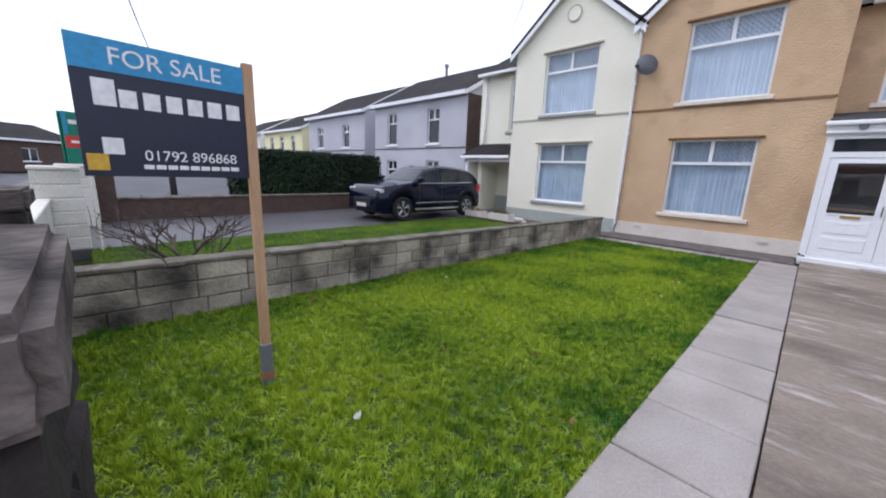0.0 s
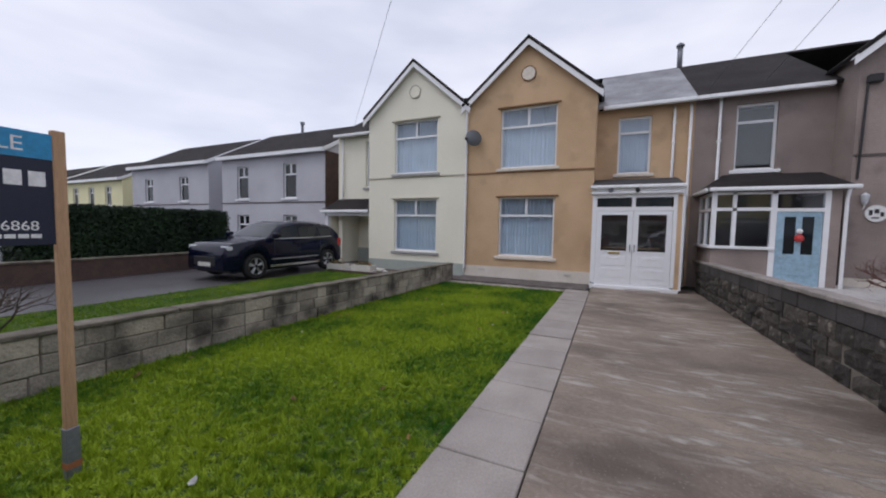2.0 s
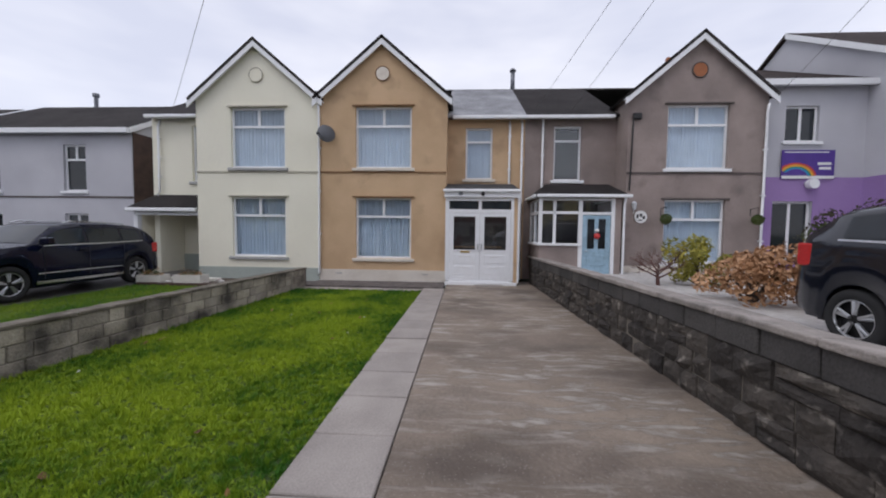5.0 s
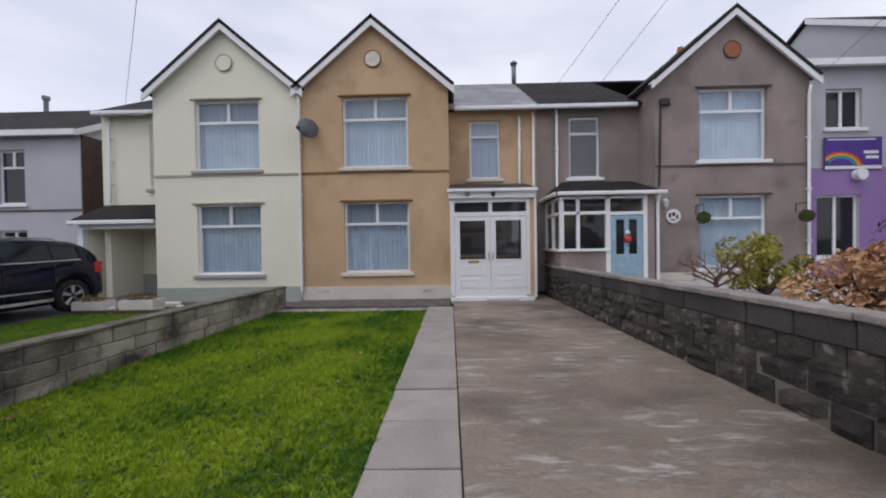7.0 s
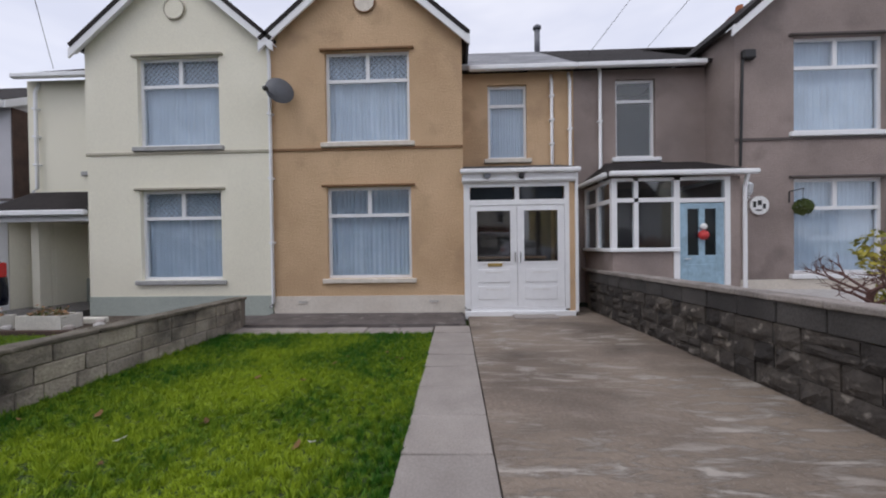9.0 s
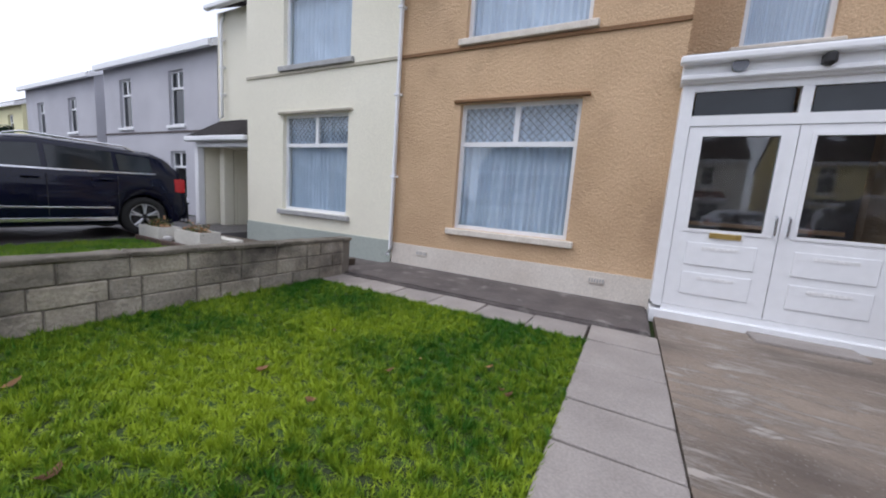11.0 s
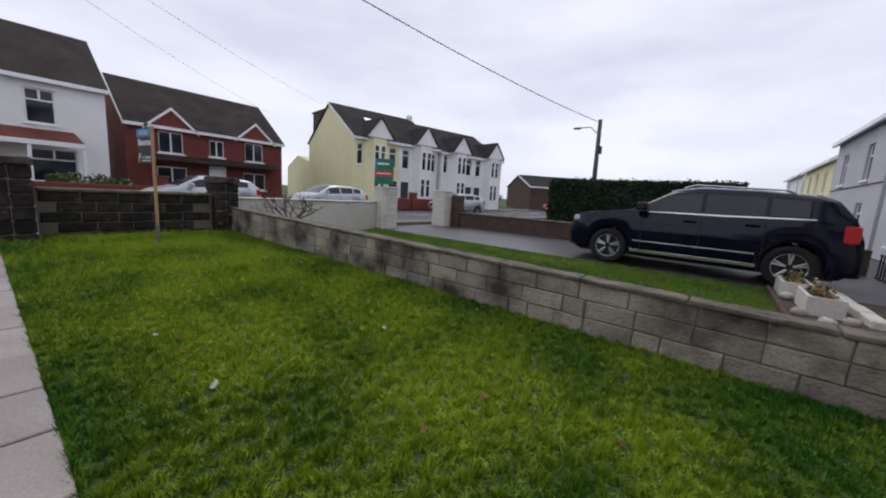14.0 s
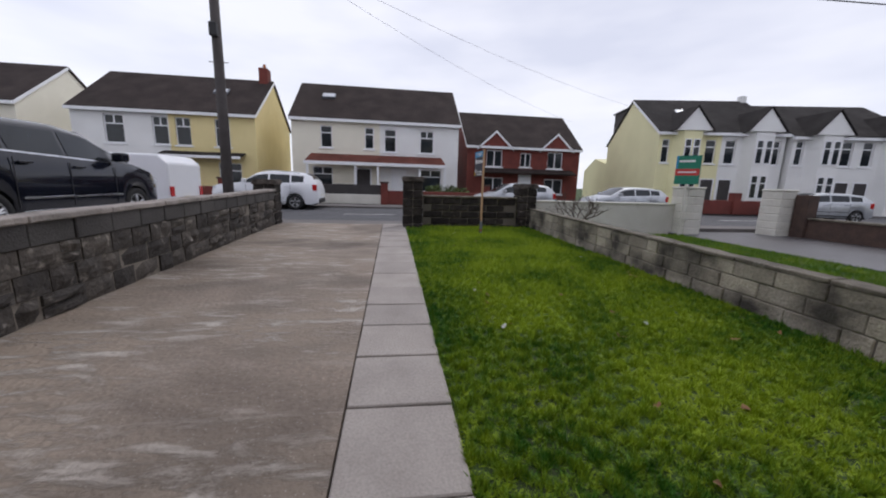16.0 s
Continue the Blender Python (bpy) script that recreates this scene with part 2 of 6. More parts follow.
DARKGLASS = mat("dark_glass", (0.02, 0.026, 0.032), 0.06, alt=(0.012, 0.015, 0.018), scale=0.7, fine=4, spec=0.45)
NET = mat("net_curtain_cloth", (0.76, 0.84, 0.94), 0.9, alt=(0.62, 0.70, 0.80), scale=3, fine=60)
LEAD = mat("lead_strip", (0.20, 0.21, 0.23), 0.5, metal=0.4)
# dim-room darkness put into the colour of surfaces behind the glass
ROOMD = mat("dark_room_backing", (0.22, 0.20, 0.19), 0.9, scale=1)
SLATE = roof_mat("dark_roof_tiles", (0.042, 0.037, 0.037))
BROWNT = roof_mat("brown_roof_tiles", (0.058, 0.044, 0.041))
GREYSL = roof_mat("grey_slates", (0.40, 0.405, 0.43))
REDT = roof_mat("red_roof_tiles", (0.22, 0.08, 0.06))
LEADF = mat("roofing_felt", (0.05, 0.05, 0.055), 0.8, fine=30, bump=0.3)
TERRA = mat("terracotta", (0.38, 0.14, 0.06), 0.8, fine=30, bump=0.2)
CONC = drive_mat("drive_concrete")
SLABM = mat("paving_slab_concrete", (0.36, 0.325, 0.30), 0.85, alt=(0.285, 0.255, 0.235), scale=2.5, fine=70, bump=0.3, bump_scale=60, vary=0.07)
STOOPM = mat("damp_step_concrete", (0.145, 0.125, 0.118), 0.8, alt=(0.085, 0.073, 0.07), scale=2.2, fine=40, bump=0.5, dirt=((0.30, 0.28, 0.26), 4, 0.63))
BLOCK = mat("weathered_concrete_block", (0.43, 0.385, 0.315), 0.95, alt=(0.25, 0.22, 0.175), scale=2.6, amount=0.9, fine=40, grain=0.5, bump=0.8, bump_scale=35, vary=0.22, dirt=((0.055, 0.048, 0.042), 1.7, 0.475))
MORTAR = mat("old_mortar", (0.19, 0.167, 0.14), 0.95, fine=50, bump=0.4)
STONE = mat("dark_pitched_stone", (0.075, 0.064, 0.056), 0.9, alt=(0.026, 0.023, 0.022), scale=5, amount=1.0, fine=30, grain=0.6, bump=1.0, bump_scale=22, vary=0.45, dirt=((0.30, 0.27, 0.24), 9, 0.62))
CAPM = mat("mossy_concrete_coping", (0.22, 0.195, 0.155), 0.95, alt=(0.075, 0.065, 0.05), scale=3, fine=40, bump=0.7, dirt=((0.34, 0.31, 0.27), 5, 0.64))
PALECAP = mat("pale_concrete_coping", (0.36, 0.32, 0.295), 0.95, alt=(0.20, 0.18, 0.165), scale=4, fine=40, bump=0.7, dirt=((0.10, 0.09, 0.08), 3, 0.62))
TOPC = mat("smooth_grey_block", (0.085, 0.079, 0.077), 0.9, alt=(0.045, 0.042, 0.041), scale=2.0, grain=0.5, fine=50, bump=0.5, vary=0.25)
PIERS = mat("pier_stone", (0.05, 0.043, 0.04), 0.95, alt=(0.012, 0.010, 0.010), scale=6, amount=0.9, fine=35, bump=1.0, bump_scale=15, vary=0.3, spec=0.2, dirt=((0.24, 0.21, 0.19), 8, 0.66))
PIERCAP = mat("weathered_cap_stone", (0.17, 0.145, 0.13), 0.95, alt=(0.035, 0.03, 0.028), scale=5, amount=1.0, fine=35, grain=0.6, bump=1.0, bump_scale=18, spec=0.2, dirt=((0.02, 0.018, 0.017), 4, 0.52))
WALLW = mat("white_painted_wall", (0.70, 0.68, 0.62), 0.9, alt=(0.60, 0.58, 0.52), scale=1.6, fine=40, bump=0.4, vary=0.04, dirt=((0.38, 0.36, 0.32), 3, 0.70))
ASPH = mat("asphalt", (0.088, 0.088, 0.098), 0.75, alt=(0.062, 0.062, 0.068), scale=0.5, fine=120, bump=0.5, bump_scale=150)
WETASPH = mat("damp_asphalt", (0.11, 0.105, 0.112), 0.38, alt=(0.07, 0.066, 0.07), scale=0.8, fine=90, bump=0.35, bump_scale=110)
PAVE = mat("pavement_tarmac", (0.17, 0.155, 0.15), 0.85, alt=(0.13, 0.12, 0.115), scale=0.8, fine=90, bump=0.4)
ROADW = mat("road_marking_paint", (0.62, 0.62, 0.62), 0.7, alt=(0.45, 0.45, 0.45), scale=5, fine=30)
EARTH = mat("earth_and_turf", (0.04, 0.085, 0.010), 0.95, alt=(0.03, 0.045, 0.012), scale=1.3, fine=30, bump=0.8, bump_scale=40)
SOIL = mat("gravel_soil", (0.11, 0.085, 0.065), 0.95, alt=(0.07, 0.052, 0.04), scale=5, fine=60, bump=0.9, bump_scale=60)
WHITEG = mat("white_gravel", (0.60, 0.58, 0.56), 0.9, alt=(0.45, 0.43, 0.42), scale=8, fine=60, bump=1.0, bump_scale=50)
GRASS = leaf_mat("grass_blades", (0.034, 0.125, 0.008), (0.30, 0.40, 0.022), moss=True)
GRASSN = leaf_mat("neighbour_grass_blades", (0.05, 0.16, 0.012), (0.24, 0.33, 0.03))
HEDGE = leaf_mat("conifer_hedge_leaves", (0.006, 0.016, 0.008), (0.016, 0.035, 0.014))
YBUSH = leaf_mat("golden_conifer_leaves", (0.10, 0.12, 0.02), (0.55, 0.47, 0.09))
OBUSH = leaf_mat("faded_hydrangea_heads", (0.26, 0.12, 0.05), (0.62, 0.38, 0.22))
GBUSH = leaf_mat("shrub_leaves", (0.03, 0.055, 0.015), (0.12, 0.15, 0.04))
DBUSH = leaf_mat("topiary_leaves", (0.025, 0.02, 0.012), (0.07, 0.06, 0.03))
TWIG = mat("bare_twig_bark", (0.10, 0.075, 0.06), 0.9, fine=60, bump=0.5)
TWIGR = mat("reddish_twig_bark", (0.13, 0.065, 0.055), 0.9, fine=60, bump=0.5)
NAVY = mat("navy_car_paint", (0.0035, 0.005, 0.018), 0.12, alt=(0.003, 0.0045, 0.016), coat=0.15, grain=0.0, spec=0.22)
INK = mat("dark_blue_car_paint", (0.005, 0.007, 0.014), 0.14, alt=(0.005, 0.0065, 0.013), coat=0.3, grain=0.0, spec=0.35)
WCAR = mat("white_car_paint", (0.78, 0.79, 0.82), 0.3, alt=(0.76, 0.77, 0.8), coat=0.3, grain=0.0, spec=0.35)
SCAR = mat("silver_car_paint", (0.50, 0.52, 0.55), 0.3, metal=0.4, coat=0.3, grain=0.0, spec=0.35)
RCAR = mat("red_car_paint", (0.50, 0.025, 0.02), 0.25, coat=0.3, grain=0.0, spec=0.35)
TYRE = mat("tyre_rubber", (0.016, 0.016, 0.017), 0.85, fine=60)
ALLOY = mat("alloy_wheel", (0.55, 0.56, 0.58), 0.35, metal=0.8)
BLACKP = mat("black_plastic", (0.018, 0.018, 0.02), 0.55)
CHROME = mat("chrome_trim", (0.75, 0.76, 0.78), 0.2, metal=1.0)
REDL = mat("red_tail_lens", (0.55, 0.02, 0.02), 0.2)
LAMPL = mat("clear_lamp_lens", (0.65, 0.68, 0.72), 0.12)
PLATEY = mat("number_plate_paint", (0.75, 0.74, 0.68), 0.4)
TIMBER = mat("planed_pine_post", (0.52, 0.33, 0.19), 0.75, alt=(0.42, 0.25, 0.14), scale=4, fine=40, bump=0.2, stretch=(4, 4, 0.4))
GREYPL = mat("grey_metal_sleeve", (0.20, 0.21, 0.24), 0.5, metal=0.3)
SIGNB = mat("sign_cyan", (0.025, 0.27, 0.52), 0.45, alt=(0.024, 0.26, 0.5))
SIGNN = mat("sign_navy", (0.008, 0.012, 0.035), 0.45, alt=(0.008, 0.012, 0.033))
SIGNW = mat("sign_white", (0.80, 0.80, 0.80), 0.5, alt=(0.78, 0.78, 0.78))
SIGNY = mat("sign_yellow", (0.75, 0.45, 0.04), 0.5)
SIGNG = mat("sign_green", (0.01, 0.22, 0.14), 0.5)
SIGNR = mat("sign_red", (0.62, 0.05, 0.05), 0.5)
VIOLET = mat("banner_violet", (0.09, 0.04, 0.30), 0.6)
ORANGE = mat("banner_orange", (0.75, 0.22, 0.03), 0.6)
POLEW = mat("creosoted_pole_wood", (0.095, 0.085, 0.085), 0.9, alt=(0.07, 0.062, 0.06), scale=3, fine=30, bump=0.5)
CABLE = mat("cable_sheath", (0.05, 0.05, 0.055), 0.6)
DISHM = mat("grey_dish_metal", (0.12, 0.125, 0.14), 0.5, metal=0.2)
BRASS = mat("brass", (0.62, 0.45, 0.16), 0.35, metal=0.9)
DRYLEAF = mat("dead_leaf", (0.40, 0.22, 0.10), 0.8, alt=(0.25, 0.13, 0.07), vary=0.4)
PAPER = mat("white_scrap", (0.80, 0.79, 0.77), 0.8)
WOODD = mat("dark_fence_wood", (0.05, 0.045, 0.045), 0.8, fine=20)


# ---- mesh helpers ----
def box(bm, x0, x1, y0, y1, z0, z1, m=None):
    vs = [bm.verts.new(p) for p in ((x0, y0, z0), (x1, y0, z0), (x1, y1, z0), (x0, y1, z0), (x0, y0, z1), (x1, y0, z1), (x1, y1, z1), (x0, y1, z1))]
    if m:
        for v in vs:
            v.co = m @ v.co
    for f in ((0, 3, 2, 1), (4, 5, 6, 7), (0, 1, 5, 4), (1, 2, 6, 5), (2, 3, 7, 6), (3, 0, 4, 7)):
        bm.faces.new([vs[i] for i in f])
    return bm


def boxes(*rows):
    bm = bmesh.new()
    for r in rows:
        box(bm, *r)
    return bm


def bevelled(bm, w=0.01, seg=1):
    bmesh.ops.bevel(bm, geom=list(bm.edges), offset=w, segments=seg, profile=0.5, affect="EDGES")
    return bm


def prism(points, axis, a, b):
    """A polygon given in the two other axes, drawn out along axis from a to b."""
    bm = bmesh.new()

    def at(p, d):
        return {"x": (d, p[0], p[1]), "y": (p[0], d, p[1]), "z": (p[0], p[1], d)}[axis]

    lo, hi = [bm.verts.new(at(p, a)) for p in points], [bm.verts.new(at(p, b)) for p in points]
    bm.faces.new(lo), bm.faces.new(hi[::-1])
    for i in range(len(points)):
        j = (i + 1) % len(points)
        bm.faces.new((lo[i], hi[i], hi[j], lo[j]))
    bmesh.ops.recalc_face_normals(bm, faces=list(bm.faces))
    return bm


def tube(bm, points, radii, sides=8):
    """A pipe, limb or cable through points."""
    pts = [Vector(p) for p in points]
    if isinstance(radii, (int, float)):
        radii = [radii] * len(pts)
    rings = []
    for i, p in enumerate(pts):
        d = (pts[min(i + 1, len(pts) - 1)] - pts[max(i - 1, 0)]).normalized()
        u = d.cross(Vector((0.31, 0.17, 0.93)) if abs(d.z) < 0.9 else Vector((1, 0.2, 0))).normalized()
        v = d.cross(u)
        rings.append([bm.verts.new(p + radii[i] * (math.cos(a) * u + math.sin(a) * v)) for a in (2 * math.pi * k / sides for k in range(sides))])
    for r, q in zip(rings, rings[1:]):
        for k in range(sides):
            bm.faces.new((r[k], r[(k + 1) % sides], q[(k + 1) % sides], q[k]))
    bm.faces.new(rings[0][::-1]), bm.faces.new(rings[-1])
    return bm


def pipe(points, radii, sides=8):
    return tube(bmesh.new(), points, radii, sides)


def disc(cx, cz, r, y0, y1, sides=28):
    return prism([(cx + r * math.cos(2 * math.pi * i / sides), cz + r * math.sin(2 * math.pi * i / sides)) for i in range(sides)], "y", y0, y1)


def mesh_of(name, bm, material, smooth=False):
    me = bpy.data.meshes.new(name)
    bm.to_mesh(me)
    bm.free()
    me.materials.append(material)
    if smooth:
        for p in me.polygons:
            p.use_smooth = True
    return me


def part(name, bm, material, parent, label="", smooth=False):
    ob = new(name, mesh_of(name, bm, material, smooth))
    ob.parent = parent
    return tagged(ob, label=label)


def thing(name, label, category, m=None, group="", kind=""):
    ob = new(name)
    ob.empty_display_size = 0.2
    ob.matrix_world = m or Matrix()
    return tagged(ob, label, category, group, kind)


def solid(name, bm, material, label, category, m=None, group="", kind="", smooth=False):
    ob = new(name, mesh_of(name, bm, material, smooth))
    ob.matrix_world = m or Matrix()
    return tagged(ob, label, category, group, kind)


def quads(name, verts, faces, material):
    me = bpy.data.meshes.new(name)
    me.from_pydata([tuple(v) for v in verts], [], faces)
    me.materials.append(material)
    return me


def wall_bm(x0, x1, z0, z1, t, holes, y=0.0):
    """A wall in the xz plane, its outer face at y, thickness t, with rectangular holes (x0, x1, z0, z1)."""
    bm = bmesh.new()
    xs = sorted({x0, x1, *(v for h in holes for v in h[:2])})
    zs = sorted({z0, z1, *(v for h in holes for v in h[2:])})
    for a, b in zip(xs, xs[1:]):
        run = None
        for c, d in list(zip(zs, zs[1:])) + [(None, None)]:
            open_here = c is None or any(h[0] < (a + b) / 2 < h[1] and h[2] < (c + d) / 2 < h[3] for h in holes)
            if open_here:
                for lo, hi in run or ():
                    box(bm, a, b, y, y + t, lo, hi)
                run = None
            else:
                run = (run or []) + [(c, d)]
    bmesh.ops.remove_doubles(bm, verts=list(bm.verts), dist=1e-5)
    return bm


def slab_roof(bm, a, b, c, d, t=0.09):
    """A sloping roof slab from four corners of its top face, with tile coordinates in metres."""
    top = [Vector(p) for p in (a, b, c, d)]
    n = (top[1] - top[0]).cross(top[3] - top[0]).normalized()
    vs = [bm.verts.new(p) for p in top] + [bm.verts.new(p - t * n) for p in top]
    uv = bm.loops.layers.uv.verify()
    u = (top[1] - top[0]).normalized()
    v = n.cross(u)
    for f in ((0, 1, 2, 3), (7, 6, 5, 4), (0, 4, 5, 1), (1, 5, 6, 2), (2, 6, 7, 3), (3, 7, 4, 0)):
        for lp in bm.faces.new([vs[i] for i in f]).loops:
            off = lp.vert.co - top[0]
            lp[uv].uv = (off.dot(u), off.dot(v))
    return bm


def window(house, x, z0, w, h, y=0.0, sill=SILLP, lights=2, transom=0.3, net=True, leaded=False, far=False, hood=None, group="", sill_over=0.1):
    """A window in a hole: frame with mullion and transom, panes, sill, net curtain."""
    fw, y0, y1 = 0.06, y + 0.09, y + 0.16
    x0, x1, z1 = x - w / 2, x + w / 2, z0 + h
    zt = z1 - transom * h
    panes, bars = [], [(z0 + fw, z1 - fw, lights)]
    if transom:
        bars = [(zt + 0.035, z1 - fw, lights), (z0 + fw, zt - 0.035, 1)]
    for c, d, count in bars:
        for i in range(count):
            a, b = x0 + fw + (w - 2 * fw) * i / count, x0 + fw + (w - 2 * fw) * (i + 1) / count
            panes.append((a + (0.04 if i else 0), b - (0.04 if i < count - 1 else 0), c, d))
    bm = wall_bm(x0, x1, z0, z1, y1 - y0, panes, y0)
    win = part("window", bm, UPVC, house)
    for k, (a, b, c, d) in enumerate(panes):
        pane = part("pane", boxes((a, b, y0 + 0.03, y0 + 0.036, c, d)), DARKGLASS if far else GLASS, win)
        pane.visible_shadow = far
        if leaded and k < len(panes) - 1:
            bm, step, r = bmesh.new(), 0.115, 0.004
            t = -(d - c)
            while t < b - a:
                for s in (1, -1):
                    q = [(a + t, c), (a + t + (d - c), d)] if s > 0 else [(a + t, d), (a + t + (d - c), c)]
                    (ax, az), (bx, bz) = q
                    lo, hi = max(ax, a), min(bx, b)
                    if hi - lo > 0.01:
                        za = az + (lo - ax) / (bx - ax) * (bz - az)
                        zb = az + (hi - ax) / (bx - ax) * (bz - az)
                        tube(bm, [(lo, y0 + 0.026, za), (hi, y0 + 0.026, zb)], r, 4)
                t += step
            part("lead_lattice", bm, LEAD, win)
    if sill:
        part("sill", bevelled(boxes((x0 - sill_over, x1 + sill_over, y - 0.07, y0 + 0.02, z0 - 0.10, z0 - 0.002)), 0.012), sill, win)
    if hood:
        part("hood", bevelled(boxes((x0 - 0.1, x1 + 0.1, y - 0.06, y + 0.05, z1 + 0.002, z1 + 0.05)), 0.01), hood, win)
    if net:
        verts, faces, n = [], [], 90
        for i in range(n + 1):
            xx = x0 + w * i / n
            yy = y1 + 0.07 + 0.034 * math.sin(i * 1.25 + 1.3 * math.sin(i * 0.31)) + 0.008 * math.sin(i * 2.9)
            verts += [(xx, yy, z0 + 0.01), (xx, yy, z1 - 0.01)]
        faces = [(2 * i, 2 * i + 2, 2 * i + 3, 2 * i + 1) for i in range(n)]
        ob = new("net_curtain", quads("net_curtain", verts, faces, NET))
        ob.parent = win
        for p in ob.data.polygons:
            p.use_smooth = True
    return win


def leaves(name, centre_fn, n, size, material, rng, flat=0.0):
    """Many small leaf faces: centre_fn gives a place and an outward direction."""
    verts, faces = [], []
    for i in range(n):
        c, o = centre_fn(rng)
        c, o = Vector(c), (Vector(o) + Vector((rng.gauss(0, 0.6), rng.gauss(0, 0.6), rng.gauss(0, 0.6)))).normalized()
        u = o.cross(Vector((rng.gauss(0, 1), rng.gauss(0, 1), rng.gauss(0, 1)))).normalized()
        v = o.cross(u)
        s = size * rng.uniform(0.6, 1.4)
        k = len(verts)
        verts += [c - s * u, c - 0.45 * s * v + 0.1 * s * o, c + s * u, c + 0.45 * s * v + 0.1 * s * o]
        faces.append((k, k + 1, k + 2, k + 3))
    return quads(name, verts, faces, material)


# ---- ground, road, pavements ----
# the plot falls gently from the pavement towards the houses
TILT = pose(0, 0, 0.12, 0, 1.0, 0)
solid("ground", boxes((-700, 700, -700, 700, -0.9, -0.16)), EARTH, "wide earth and turf ground", "ground", kind="structure")
solid("road", boxes((-9.6, -2.5, -160, 160, -0.16, -0.10)), ASPH, "grey asphalt road with worn white dashes", "road", kind="structure")
solid("side_road", boxes((-30, -9.6, 12.5, 17.5, -0.16, -0.104)), ASPH, "grey asphalt side road", "road", kind="structure")
solid("pavement_near", prism([(-2.5, -0.16), (-2.5, 0.0), (-0.44, 0.126), (-0.44, -0.16)], "y", -160, 160), PAVE, "grey tarmac pavement beside the road", "pavement", kind="structure")
solid("pavement_far", boxes((-11.4, -9.6, -160, 12.5, -0.16, 0.0), (-11.4, -9.6, 17.5, 160, -0.16, 0.0)), PAVE, "grey tarmac pavement across the road", "pavement", kind="structure")
marks = thing("road_marking", "worn white dashes on the asphalt", "road marking", kind="structure")
for k in range(-8, 9):
    part("dash", boxes((-6.1, -5.98, k * 6 - 1, k * 6 + 1.2, -0.099, -0.096)), ROADW, marks)
drive = solid("driveway", boxes((-0.45, 12.58, -1.95, 0.79, -0.16, 0.0)), CONC, "old brown-grey concrete driveway with pale worn patches", "driveway", TILT, kind="structure")
solid("path_bed", boxes((-0.45, 10.6, 0.79, 1.42, -0.16, -0.03), (9.98, 10.6, 1.42, 4.9, -0.16, -0.045)), SOIL, "dark bedding under the paving slabs", "path bed", TILT, kind="structure")
stoop_bm = boxes((10.5, 11.75, 0.86, 5.0, -0.16, 0.04))
bmesh.ops.subdivide_edges(stoop_bm, edges=[e for e in stoop_bm.edges if abs(e.verts[0].co.y - e.verts[1].co.y) > 1], cuts=40)
bmesh.ops.bevel(stoop_bm, geom=[e for e in stoop_bm.edges if e.calc_face_angle(0) > 1], offset=0.025, segments=2, affect="EDGES")
for v in stoop_bm.verts:
    if v.co.x < 10.6:
        v.co += Vector((0.035 * noise.noise(v.co * 3.1) + 0.02 * noise.noise(v.co * 11), 0, 0.008 * noise.noise(v.co * 7)))
solid("stoop", stoop_bm, STOOPM, "low damp concrete step along the house front", "step", TILT, kind="structure")
solid("alley", boxes((10.66, 12.58, 5.0, 9.05, -0.16, 0.0)), STOOPM, "damp concrete strip beside the cream house", "path", TILT, kind="structure")
solid("doorstep", bevelled(boxes((11.12, 11.5, -0.95, -0.1, -0.02, 0.035)), 0.01), SLABM, "thin pale concrete doorstep slab", "doorstep", TILT)
solid("lawn", boxes((-0.2, 9.98, 1.42, 4.86, -0.16, -0.01)), EARTH, "mossy green front lawn", "lawn", TILT, kind="structure")
solid("neighbour_lawn", boxes((0.2, 9.7, 5.05, 9.35, -0.16, 0.0)), EARTH, "narrow green lawn beside the tarmac drive", "lawn", kind="structure")
solid("neighbour_drive", boxes((-0.45, 13.2, 9.35, 13.6, -0.16, 0.02)), WETASPH, "wet grey tarmac driveway", "driveway", kind="structure")
solid("flower_bed", boxes((9.75, 11.2, 5.3, 9.35, -0.1, 0.03)), SOIL, "brown gravel bed before the cream house", "flower bed", kind="structure")
solid("neighbour_forecourt", boxes((-0.45, 12.0, -12.0, -2.07, -0.16, 0.38)), WHITEG, "white gravel forecourt", "gravel", kind="structure")
solid("far_gardens", boxes((-16, -11.5, -60, 12, -0.16, 0.01)), PAVE, "front gardens across the road", "garden", kind="structure")
solid("plot_left", boxes((-0.45, 13.2, 13.6, 80, -0.16, -0.03)), ASPH, "open tarmac yards beside the hedge", "yard", kind="structure")


